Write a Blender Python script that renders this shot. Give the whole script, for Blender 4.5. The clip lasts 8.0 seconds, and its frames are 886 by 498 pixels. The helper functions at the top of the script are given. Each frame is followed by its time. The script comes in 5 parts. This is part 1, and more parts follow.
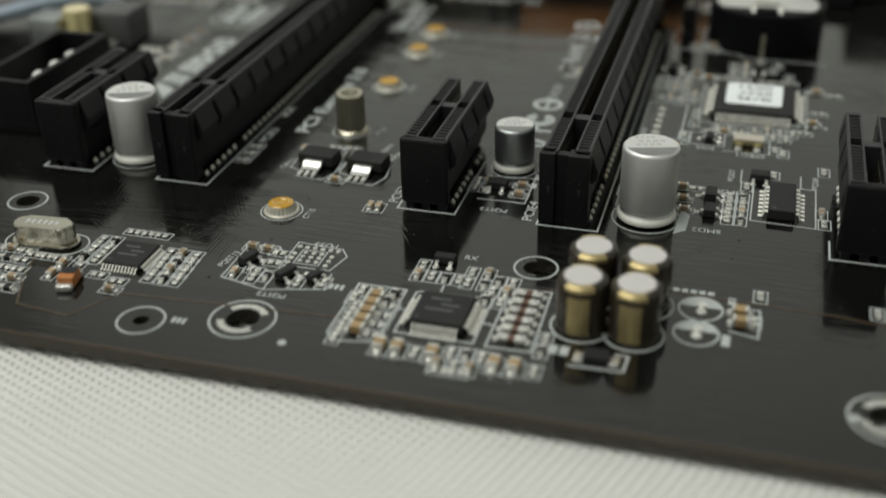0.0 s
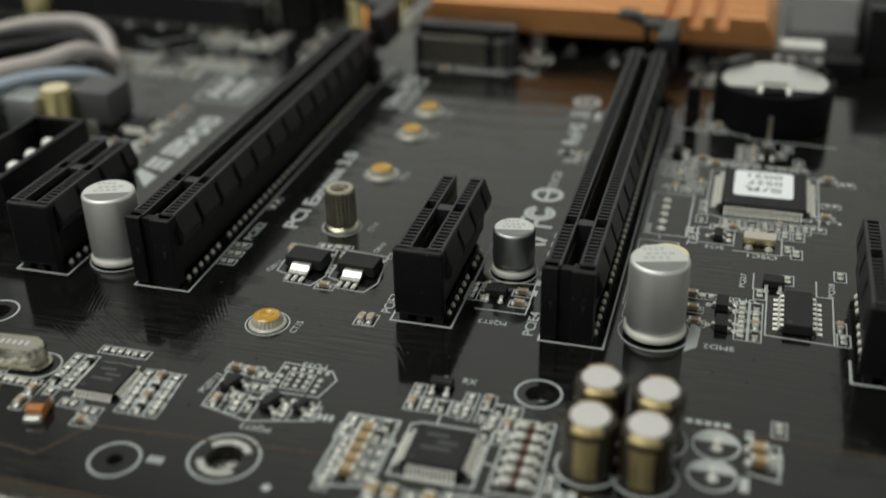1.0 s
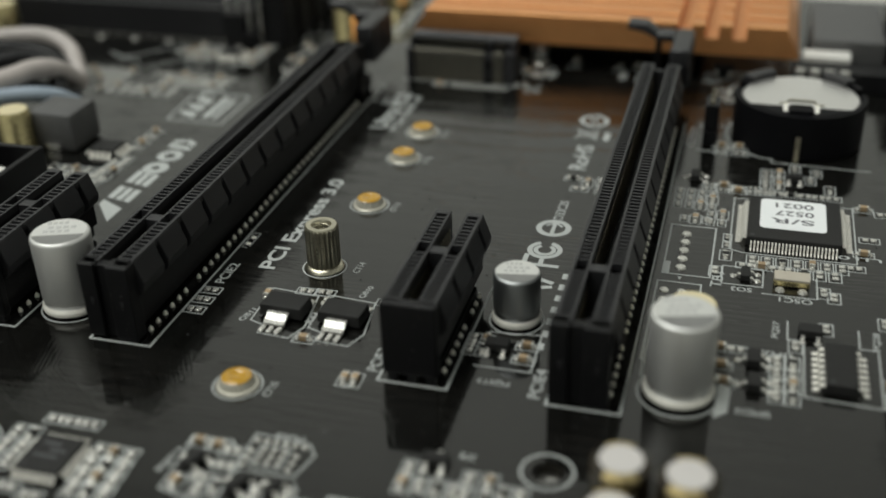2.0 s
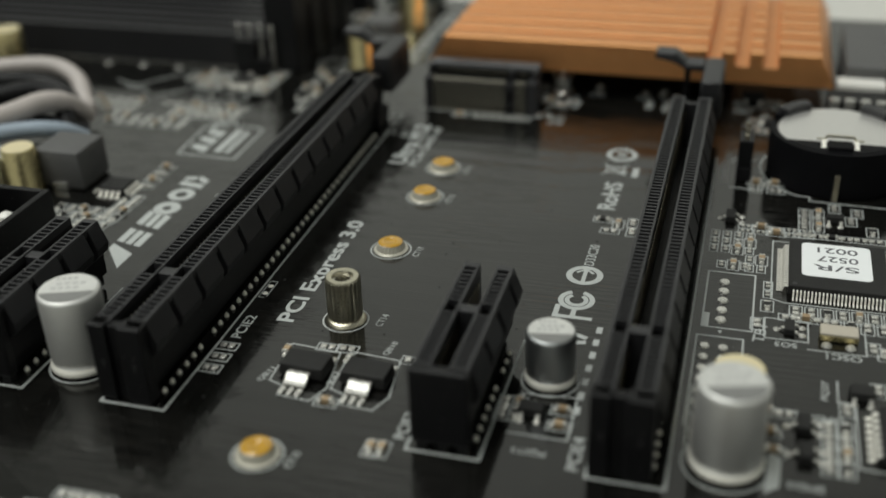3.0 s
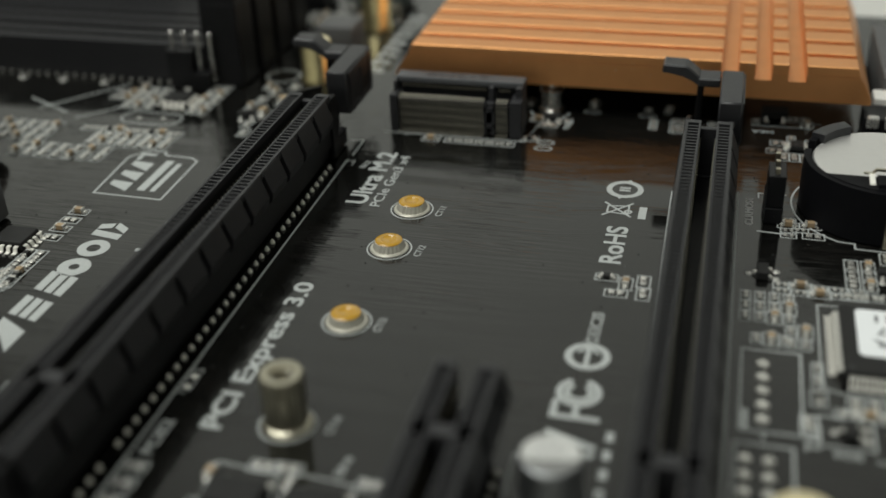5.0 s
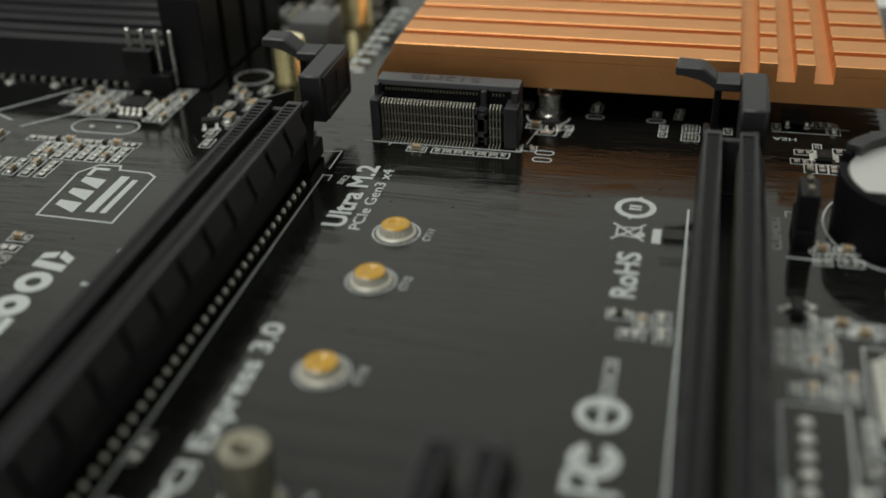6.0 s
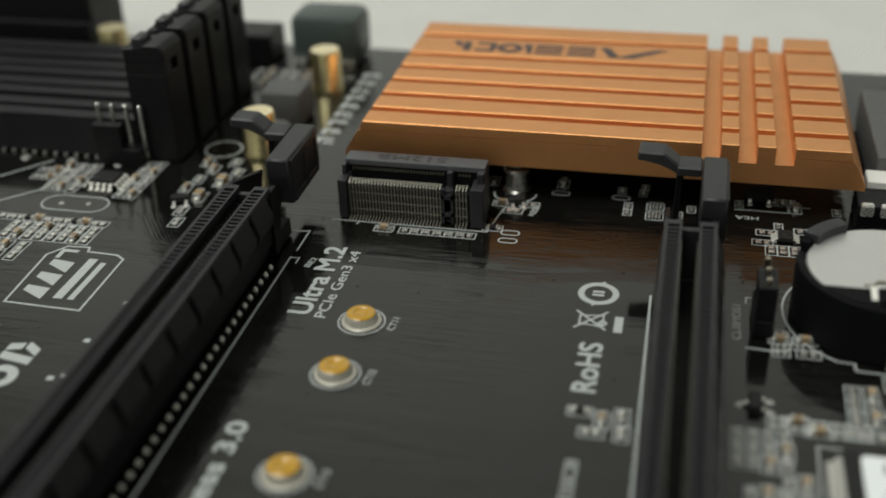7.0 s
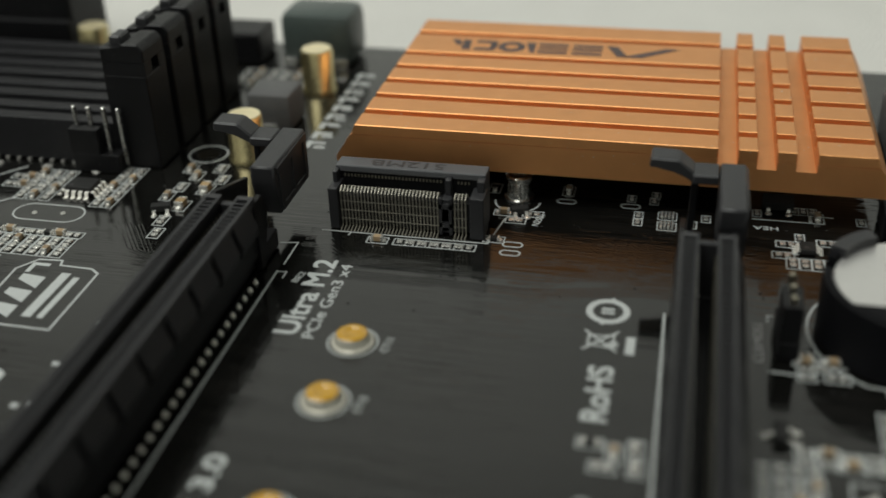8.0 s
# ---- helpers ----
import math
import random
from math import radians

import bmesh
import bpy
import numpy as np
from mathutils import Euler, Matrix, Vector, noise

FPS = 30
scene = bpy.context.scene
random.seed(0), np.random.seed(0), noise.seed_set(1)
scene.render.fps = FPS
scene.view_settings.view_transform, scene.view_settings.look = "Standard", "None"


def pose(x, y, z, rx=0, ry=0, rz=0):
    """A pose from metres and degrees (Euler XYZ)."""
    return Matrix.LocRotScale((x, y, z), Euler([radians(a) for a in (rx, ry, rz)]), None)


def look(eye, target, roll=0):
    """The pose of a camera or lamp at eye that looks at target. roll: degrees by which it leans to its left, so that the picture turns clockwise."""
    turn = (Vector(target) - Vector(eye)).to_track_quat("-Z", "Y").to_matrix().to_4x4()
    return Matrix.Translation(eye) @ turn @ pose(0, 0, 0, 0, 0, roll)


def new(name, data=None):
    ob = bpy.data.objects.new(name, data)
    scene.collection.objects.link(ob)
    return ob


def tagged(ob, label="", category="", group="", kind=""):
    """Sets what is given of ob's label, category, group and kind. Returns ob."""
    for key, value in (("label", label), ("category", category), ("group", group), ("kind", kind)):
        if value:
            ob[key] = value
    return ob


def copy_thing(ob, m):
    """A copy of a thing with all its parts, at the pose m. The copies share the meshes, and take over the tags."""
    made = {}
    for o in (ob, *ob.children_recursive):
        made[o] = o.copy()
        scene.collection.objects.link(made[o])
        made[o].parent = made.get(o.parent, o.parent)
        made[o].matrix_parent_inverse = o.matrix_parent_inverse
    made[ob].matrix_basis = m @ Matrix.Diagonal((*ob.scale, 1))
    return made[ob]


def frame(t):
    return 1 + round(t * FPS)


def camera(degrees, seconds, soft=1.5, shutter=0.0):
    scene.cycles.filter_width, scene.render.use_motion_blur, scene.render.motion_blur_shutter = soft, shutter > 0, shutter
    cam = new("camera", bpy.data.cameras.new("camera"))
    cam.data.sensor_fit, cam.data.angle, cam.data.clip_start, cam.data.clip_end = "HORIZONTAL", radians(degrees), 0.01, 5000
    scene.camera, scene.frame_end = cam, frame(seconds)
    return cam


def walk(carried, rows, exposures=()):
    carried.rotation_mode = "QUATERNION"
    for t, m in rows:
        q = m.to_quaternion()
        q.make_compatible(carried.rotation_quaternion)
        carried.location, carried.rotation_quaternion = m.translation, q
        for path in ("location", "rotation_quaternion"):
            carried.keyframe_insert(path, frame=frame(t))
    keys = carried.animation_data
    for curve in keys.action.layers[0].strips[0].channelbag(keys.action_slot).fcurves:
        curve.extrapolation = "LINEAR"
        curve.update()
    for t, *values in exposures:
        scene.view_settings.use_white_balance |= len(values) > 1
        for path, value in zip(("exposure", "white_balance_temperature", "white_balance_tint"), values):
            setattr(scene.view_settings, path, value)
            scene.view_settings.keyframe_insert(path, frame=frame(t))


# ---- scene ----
cam = camera(43.63, 8.0, soft=1.65, shutter=0.5)
# The lens is wide open: a shallow depth of focus at a fixed distance.
cam.data.dof.use_dof = True
cam.data.dof.focus_distance = 0.158
cam.data.dof.aperture_fstop = 11.6
# seconds, eye, target (metres), roll
PATH = [
    (0, (0.08444, -0.13692, 0.07707), (0.04664, -0.01285, 0.00173), -1.37),
    (0.5, (0.08280, -0.13144, 0.08145), (0.04525, -0.00680, 0.00692), -1.26),
    (1, (0.08014, -0.12295, 0.08389), (0.04294, 0.00267, 0.01085), -1.35),
    (1.5, (0.07870, -0.11343, 0.08087), (0.04170, 0.01262, 0.00847), -1.61),
    (1.7, (0.07765, -0.10911, 0.07991), (0.04067, 0.01660, 0.00691), -1.64),
    (3, (0.06988, -0.09527, 0.08292), (0.03221, 0.03014, 0.00974), -2.02),
    (3.5, (0.07133, -0.08768, 0.08106), (0.03377, 0.03784, 0.00802), -2.17),
    (4, (0.07128, -0.07826, 0.07897), (0.03514, 0.04709, 0.00494), -1.89),
    (4.5, (0.06684, -0.07178, 0.07868), (0.03137, 0.05347, 0.00416), -2.02),
    (6, (0.05643, -0.04402, 0.07252), (0.02422, 0.08025, -0.00506), -2.20),
    (6.5, (0.05532, -0.04235, 0.07723), (0.02410, 0.08228, -0.00019), -1.97),
    (7, (0.05844, -0.03972, 0.08159), (0.02807, 0.08594, 0.00553), -1.96),
    (7.5, (0.05977, -0.03501, 0.07952), (0.03014, 0.09098, 0.00368), -1.78),
    (8, (0.05632, -0.02967, 0.07776), (0.02604, 0.09596, 0.00159), -1.99),
]
walk(cam, [(t, look(eye, target, roll)) for t, eye, target, roll in PATH])

# ---- world and lights ----
world = bpy.data.worlds.new("room_light")
scene.world = world
world.use_nodes = True
world.node_tree.nodes["Background"].inputs[0].default_value = (0.93, 1.0, 0.95, 1)
world.node_tree.nodes["Background"].inputs[1].default_value = 0.095


def area_lamp(name, eye, target, sx, sy, watts, colour):
    data = bpy.data.lights.new(name, "AREA")
    data.shape, data.size, data.size_y = "RECTANGLE", sx, sy
    data.energy, data.color = watts, colour
    ob = new(name, data)
    ob.matrix_world = look(eye, target)
    return ob


area_lamp("ceiling_lamp", (-0.36, -0.10, 1.00), (0.0, 0.20, 0), 0.9, 0.7, 11.0, (0.98, 1.0, 0.945))

# ---- materials ----
U = 0.001  # all sizes below are in millimetres


def mat(name, base, rough=0.5, metal=0.0, vary=0.12, grain=900, bump=0.05, fine=5000, coat=0.0, rvary=0.1, random=0.0, dust=0.0, spec=0.5):
    m = bpy.data.materials.new(name)
    m.use_nodes = True
    nt = m.node_tree
    b = nt.nodes["Principled BSDF"]
    tc = nt.nodes.new("ShaderNodeTexCoord")
    n1 = nt.nodes.new("ShaderNodeTexNoise")
    n1.inputs["Scale"].default_value = grain
    n1.inputs["Detail"].default_value = 5
    n2 = nt.nodes.new("ShaderNodeTexNoise")
    n2.inputs["Scale"].default_value = fine
    n2.inputs["Detail"].default_value = 3
    nt.links.new(tc.outputs["Object"], n1.inputs["Vector"])
    nt.links.new(tc.outputs["Object"], n2.inputs["Vector"])
    mix = nt.nodes.new("ShaderNodeMix")
    mix.data_type = "RGBA"
    lo = [max(0, c * (1 - vary)) for c in base]
    hi = [min(1, c * (1 + vary)) for c in base]
    mix.inputs[6].default_value = (*lo, 1)
    mix.inputs[7].default_value = (*hi, 1)
    nt.links.new(n1.outputs["Fac"], mix.inputs[0])
    last = mix.outputs[2]
    if random:
        info = nt.nodes.new("ShaderNodeObjectInfo")
        hsv = nt.nodes.new("ShaderNodeHueSaturation")
        mr = nt.nodes.new("ShaderNodeMapRange")
        mr.inputs[3].default_value, mr.inputs[4].default_value = 1 - random, 1 + random
        nt.links.new(info.outputs["Random"], mr.inputs[0])
        nt.links.new(mr.outputs[0], hsv.inputs["Value"])
        nt.links.new(last, hsv.inputs["Color"])
        last = hsv.outputs[0]
    if dust:
        n3 = nt.nodes.new("ShaderNodeTexNoise")
        n3.inputs["Scale"].default_value = 2600
        n3.inputs["Detail"].default_value = 1
        nt.links.new(tc.outputs["Object"], n3.inputs["Vector"])
        speck = nt.nodes.new("ShaderNodeMapRange")
        speck.inputs[1].default_value, speck.inputs[2].default_value = 0.735, 0.79
        nt.links.new(n3.outputs["Fac"], speck.inputs[0])
        dm = nt.nodes.new("ShaderNodeMix")
        dm.data_type = "RGBA"
        dm.inputs[7].default_value = (dust, dust, dust * 0.95, 1)
        nt.links.new(speck.outputs[0], dm.inputs[0])
        nt.links.new(last, dm.inputs[6])
        last = dm.outputs[2]
    b.inputs["Specular IOR Level"].default_value = spec
    nt.links.new(last, b.inputs["Base Color"])
    rr = nt.nodes.new("ShaderNodeMapRange")
    rr.inputs[3].default_value, rr.inputs[4].default_value = max(0.02, rough - rvary), min(1, rough + rvary)
    nt.links.new(n2.outputs["Fac"], rr.inputs[0])
    nt.links.new(rr.outputs[0], b.inputs["Roughness"])
    b.inputs["Metallic"].default_value = metal
    b.inputs["Coat Weight"].default_value = coat
    if bump:
        bp = nt.nodes.new("ShaderNodeBump")
        bp.inputs["Strength"].default_value = bump
        bp.inputs["Distance"].default_value = 0.0002
        nt.links.new(n2.outputs["Fac"], bp.inputs["Height"])
        nt.links.new(bp.outputs[0], b.inputs["Normal"])
    return m


def board_material():
    """Glossy black solder mask over fine copper traces that run across the board."""
    m = mat("solder_mask", (0.0045, 0.0045, 0.004), 0.08, 0, 0.4, 130, 0, 2500, 0, 0.03, dust=0.14, spec=0.56)
    nt = m.node_tree
    b = nt.nodes["Principled BSDF"]
    tc = nt.nodes.new("ShaderNodeTexCoord")
    mp = nt.nodes.new("ShaderNodeMapping")
    mp.inputs["Scale"].default_value = (75, 1500, 1)
    n = nt.nodes.new("ShaderNodeTexNoise")
    n.inputs["Scale"].default_value = 1.0
    n.inputs["Detail"].default_value = 1.5
    step = nt.nodes.new("ShaderNodeValToRGB")
    step.color_ramp.elements[0].position, step.color_ramp.elements[1].position = 0.46, 0.54
    mask = nt.nodes.new("ShaderNodeTexNoise")
    mask.inputs["Scale"].default_value = 45
    mstep = nt.nodes.new("ShaderNodeValToRGB")
    mstep.color_ramp.elements[0].position, mstep.color_ramp.elements[1].position = 0.42, 0.62
    mul = nt.nodes.new("ShaderNodeMath")
    mul.operation = "MULTIPLY"
    ripple = nt.nodes.new("ShaderNodeTexNoise")
    ripple.inputs["Scale"].default_value = 900
    ripple.inputs["Detail"].default_value = 2
    add = nt.nodes.new("ShaderNodeMath")
    add.operation = "MULTIPLY_ADD"
    add.inputs[1].default_value = 0.22
    bp = nt.nodes.new("ShaderNodeBump")
    bp.inputs["Strength"].default_value = 0.6
    bp.inputs["Distance"].default_value = 0.00003
    nt.links.new(tc.outputs["Object"], mp.inputs[0])
    nt.links.new(mp.outputs[0], n.inputs["Vector"])
    nt.links.new(tc.outputs["Object"], mask.inputs["Vector"])
    nt.links.new(tc.outputs["Object"], ripple.inputs["Vector"])
    nt.links.new(n.outputs["Fac"], step.inputs[0])
    nt.links.new(mask.outputs["Fac"], mstep.inputs[0])
    nt.links.new(step.outputs[0], mul.inputs[0])
    nt.links.new(mstep.outputs[0], mul.inputs[1])
    nt.links.new(ripple.outputs["Fac"], add.inputs[0])
    nt.links.new(mul.outputs[0], add.inputs[2])
    nt.links.new(add.outputs[0], bp.inputs["Height"])
    nt.links.new(bp.outputs[0], b.inputs["Normal"])
    # copper under the mask is a shade paler than the bare laminate
    tint = nt.nodes.new("ShaderNodeMix")
    tint.data_type = "RGBA"
    tint.inputs[7].default_value = (0.0095, 0.009, 0.008, 1)
    nt.links.new(b.inputs["Base Color"].links[0].from_socket, tint.inputs[6])
    nt.links.new(mul.outputs[0], tint.inputs[0])
    nt.links.new(tint.outputs[2], b.inputs["Base Color"])
    return m


def cloth_material():
    m = mat("woven_cloth", (0.71, 0.70, 0.66), 0.9, 0, 0.06, 60, 0, 900)
    nt = m.node_tree
    b = nt.nodes["Principled BSDF"]
    tc = nt.nodes.new("ShaderNodeTexCoord")
    add = None
    for turn in (0.35, 1.92):
        mp = nt.nodes.new("ShaderNodeMapping")
        mp.inputs["Rotation"].default_value = (0, 0, turn)
        w = nt.nodes.new("ShaderNodeTexWave")
        w.inputs["Scale"].default_value = 260
        w.inputs["Distortion"].default_value = 0.6
        nt.links.new(tc.outputs["Object"], mp.inputs[0])
        nt.links.new(mp.outputs[0], w.inputs["Vector"])
        if add is None:
            add = w.outputs["Fac"]
        else:
            mx = nt.nodes.new("ShaderNodeMath")
            mx.operation = "MULTIPLY"
            nt.links.new(add, mx.inputs[0])
            nt.links.new(w.outputs["Fac"], mx.inputs[1])
            add = mx.outputs[0]
    bp = nt.nodes.new("ShaderNodeBump")
    bp.inputs["Strength"].default_value = 0.9
    bp.inputs["Distance"].default_value = 0.0006
    nt.links.new(add, bp.inputs["Height"])
    nt.links.new(bp.outputs[0], b.inputs["Normal"])
    return m


MASK = board_material()
CLOTH = cloth_material()
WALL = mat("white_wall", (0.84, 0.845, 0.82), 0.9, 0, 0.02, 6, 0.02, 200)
# greyer than the north wall only to hold down the fill it bounces
FILLWALL = mat("grey_fill_wall", (0.50, 0.505, 0.49), 0.9, 0, 0.03, 6, 0.02, 200)
EDGE = mat("board_edge", (0.035, 0.03, 0.02), 0.6, 0, 0.2, 400)
SILK = mat("silkscreen_ink", (0.42, 0.44, 0.43), 0.7, 0, 0.16, 2500, 0.1)
BLACK = mat("black_plastic", (0.006, 0.006, 0.0068), 0.42, 0, 0.2, 700, 0.12, 9000, dust=0.12, spec=0.22)
HOLDER = mat("matt_black_plastic", (0.006, 0.006, 0.007), 0.5, 0, 0.2, 700, 0.1, 9000, spec=0.06)
DARK = mat("dark_plastic", (0.020, 0.020, 0.022), 0.45, 0, 0.15, 700, 0.12, 9000)
CHIP = mat("epoxy_chip", (0.018, 0.018, 0.0175), 0.58, 0, 0.18, 600, 0.15, 7000, spec=0.25)
TIN = mat("tinned_metal", (0.78, 0.77, 0.74), 0.26, 1, 0.1, 1200, 0.08)
SOLDER = mat("solder", (0.70, 0.69, 0.65), 0.28, 0.75, 0.12, 1800, 0.2, 4000, 0, 0.1, 0.1)
ALU = mat("aluminium_can", (0.68, 0.68, 0.665), 0.5, 0.82, 0.06, 500, 0.03)
ALUDARK = mat("sleeved_can", (0.42, 0.435, 0.44), 0.42, 1, 0.06, 500, 0.03)
CAPTOP = mat("can_top", (0.72, 0.72, 0.70), 0.5, 0.7, 0.06, 700, 0.05)
CAPBAND = mat("polarity_print", (0.24, 0.24, 0.235), 0.5, 0.4, 0.1, 900)
INK = mat("grey_ink", (0.46, 0.46, 0.45), 0.6, 0, 0.1, 1500)
GOLDCAN = mat("gold_can", (0.66, 0.57, 0.31), 0.27, 0.95, 0.08, 500, 0.03)
BRONZE = mat("dull_gold_foil", (0.50, 0.40, 0.20), 0.4, 0.85, 0.14, 700, 0.05)
GOLDTOP = mat("pale_gold_top", (0.86, 0.76, 0.50), 0.4, 0.6, 0.06, 700)
SLEEVE = mat("dark_sleeve", (0.028, 0.022, 0.014), 0.18, 0, 0.2, 500)
WHITETOP = mat("matt_white_top", (0.57, 0.545, 0.53), 0.55, 0.1, 0.04, 700)
BRASS = mat("nickel_brass", (0.52, 0.49, 0.39), 0.3, 1, 0.15, 900, 0.08)
AMBER = mat("amber_tape", (0.47, 0.26, 0.026), 0.22, 0, 0.22, 500, 0.1, 2500, 0.4)
PINGOLD = mat("gilded_contact", (0.50, 0.46, 0.36), 0.3, 1, 0.1, 1500)
CONTACT = mat("dull_contact_metal", (0.27, 0.255, 0.21), 0.35, 0.5, 0.1, 1500)
ORANGE = mat("orange_anodised_aluminium", (0.78, 0.37, 0.145), 0.45, 0.9, 0.09, 300, 0.2, 7000, 0, 0.08, dust=0.7)
TAN = mat("ceramic_tan", (0.30, 0.215, 0.125), 0.5, 0, 0.2, 1200, 0.1, 5000, 0, 0.1, 0.25)
AMBERCAP = mat("tan_ceramic_light", (0.33, 0.225, 0.105), 0.5, 0, 0.2, 1200, 0.1, 5000, 0, 0.1, 0.15)
STICKER = mat("paper_label", (0.80, 0.82, 0.83), 0.7, 0, 0.02, 800)
LABELINK = mat("label_ink", (0.10, 0.10, 0.11), 0.7)
STEEL = mat("brushed_steel_cell", (0.70, 0.69, 0.67), 0.42, 0.75, 0.04, 900, 0.03)
NICKEL = mat("crystal_can", (0.66, 0.63, 0.54), 0.25, 1, 0.08, 900, 0.05)
FERRITE = mat("grey_ferrite", (0.085, 0.085, 0.085), 0.55, 0, 0.15, 800, 0.2)
GREEN = mat("dark_green_ferrite", (0.05, 0.065, 0.06), 0.4, 0, 0.2, 700, 0.1)
COPPER = mat("copper_trace", (0.055, 0.036, 0.02), 0.25, 0, 0.2, 600, 0)
WHITEPLASTIC = mat("white_nylon", (0.78, 0.77, 0.73), 0.4, 0, 0.05, 700)
BLUEWIRE = mat("blue_wire", (0.32, 0.38, 0.45), 0.4, 0, 0.1, 300)
WIRE = mat("pale_wire", (0.44, 0.40, 0.38), 0.45, 0, 0.15, 300)
HOLE = mat("drilled_wall", (0.02, 0.018, 0.015), 0.7)
RUST = mat("orange_diode_body", (0.42, 0.15, 0.03), 0.4, 0, 0.25, 900)
LID = mat("grey_plastic", (0.075, 0.077, 0.082), 0.5, 0, 0.12, 700, 0.1, 9000)
CREAM = mat("cream_ceramic", (0.46, 0.42, 0.35), 0.5, 0, 0.08, 900)
PINTIN = mat("pin_solder", (0.86, 0.84, 0.77), 0.4, 0.1, 0.1, 1800, 0.1)
BEAD = mat("pin_bead_solder", (0.93, 0.90, 0.82), 0.3, 0.25, 0.1, 1800, 0.1)
# copy of BLACK, paler for the light that sloped slot shoulders catch
LITBLACK = mat("lit_black_plastic", (0.011, 0.011, 0.0125), 0.5, 0, 0.2, 700, 0.12, 9000, dust=0.12, spec=0.35)
NUT = mat("plated_nut", (0.55, 0.53, 0.46), 0.4, 0.5, 0.15, 900, 0.1)
BROWN = mat("brown_ferrite", (0.10, 0.05, 0.03), 0.5, 0, 0.2, 1200)
DIM = mat("dark_ink", (0.075, 0.05, 0.05), 0.5, 0.3, 0.1, 900)


# ---- mesh helpers (millimetres) ----
def part(name, bm, material, parent=None, label="", smooth=False):
    me = bpy.data.meshes.new(name)
    bmesh.ops.scale(bm, vec=(U, U, U), verts=bm.verts)
    bmesh.ops.recalc_face_normals(bm, faces=bm.faces)
    bm.to_mesh(me)
    bm.free()
    me.materials.append(material)
    if smooth:
        me.polygons.foreach_set("use_smooth", [True] * len(me.polygons))
        me.set_sharp_from_angle(angle=radians(38))
    ob = new(name, me)
    if parent is not None:
        ob.parent = parent
    if label:
        ob["label"] = label
    return ob


def share(name, ob, parent, x, y, z=0.0, turn=0.0):
    """Another object on the mesh of ob."""
    o = new(name, ob.data)
    o.parent = parent
    o.location = (x * U, y * U, z * U)
    o.rotation_euler = (0, 0, radians(turn))
    return o


def thing(name, x, y, label, category, group="", turn=0.0, z=0.0, kind=""):
    ob = new(name)
    ob.location = (x * U, y * U, z * U)
    ob.rotation_euler = (0, 0, radians(turn))
    ob.empty_display_size = 0.002
    return tagged(ob, label, category, group, kind)


def B():
    return bmesh.new()


def box(bm, x0, x1, y0, y1, z0, z1, bevel=0.0, top=0.0):
    """A block; top: how far each side of its top draws in."""
    lo = [bm.verts.new(p) for p in ((x0, y0, z0), (x1, y0, z0), (x1, y1, z0), (x0, y1, z0))]
    hi = [bm.verts.new(p) for p in ((x0 + top, y0 + top, z1), (x1 - top, y0 + top, z1), (x1 - top, y1 - top, z1), (x0 + top, y1 - top, z1))]
    faces = [bm.faces.new(lo[::-1]), bm.faces.new(hi)]
    for i in range(4):
        j = (i + 1) % 4
        faces.append(bm.faces.new((lo[i], lo[j], hi[j], hi[i])))
    if bevel:
        edges = list({e for f in faces for e in f.edges})
        bmesh.ops.bevel(bm, geom=edges, offset=bevel, segments=2, affect="EDGES", profile=0.5)
    return bm


def prism(bm, poly, axis, a, b, bevel=0.0):
    """poly: points across the axis; 'y': (x, z), 'x': (y, z), 'z': (x, y)."""
    def put(p, s):
        return {"y": (p[0], s, p[1]), "x": (s, p[0], p[1]), "z": (p[0], p[1], s)}[axis]
    lo = [bm.verts.new(put(p, a)) for p in poly]
    hi = [bm.verts.new(put(p, b)) for p in poly]
    faces = [bm.faces.new(lo), bm.faces.new(hi)]
    for i in range(len(poly)):
        j = (i + 1) % len(poly)
        faces.append(bm.faces.new((lo[i], lo[j], hi[j], hi[i])))
    if bevel:
        edges = list({e for f in faces for e in f.edges})
        bmesh.ops.bevel(bm, geom=edges, offset=bevel, segments=1, affect="EDGES")
    return bm


def lathe(bm, prof, cx=0.0, cy=0.0, seg=40, wob=None):
    """prof: (radius, z) from the axis at the bottom to the axis at the top."""
    rings = []
    for r, z in prof:
        if r < 1e-6:
            rings.append([bm.verts.new((cx, cy, z))])
        else:
            rings.append([bm.verts.new((cx + r * (wob(k) if wob else 1) * math.cos(2 * math.pi * k / seg), cy + r * (wob(k) if wob else 1) * math.sin(2 * math.pi * k / seg), z)) for k in range(seg)])
    for a, b in zip(rings, rings[1:]):
        if len(a) == len(b) == 1:
            continue
        for k in range(seg):
            j = (k + 1) % seg
            if len(a) == 1:
                bm.faces.new((a[0], b[k], b[j]))
            elif len(b) == 1:
                bm.faces.new((a[k], a[j], b[0]))
            else:
                bm.faces.new((a[k], a[j], b[j], b[k]))
    return bm


def ring(bm, cx, cy, r0, r1, z0, z1, seg=48, a0=0.0, a1=360.0):
    full = abs(a1 - a0) >= 360
    n = seg if full else seg + 1
    cols = []
    for k in range(n):
        a = radians(a0 + (a1 - a0) * k / seg)
        c, s = math.cos(a), math.sin(a)
        cols.append([bm.verts.new((cx + r * c, cy + r * s, z)) for r, z in ((r0, z0), (r1, z0), (r1, z1), (r0, z1))])
    for k in range(seg):
        p, q = cols[k], cols[(k + 1) % n]
        for i in range(4):
            j = (i + 1) % 4
            bm.faces.new((p[i], p[j], q[j], q[i]))
    if not full:
        bm.faces.new(cols[0])
        bm.faces.new(cols[-1][::-1])
    return bm


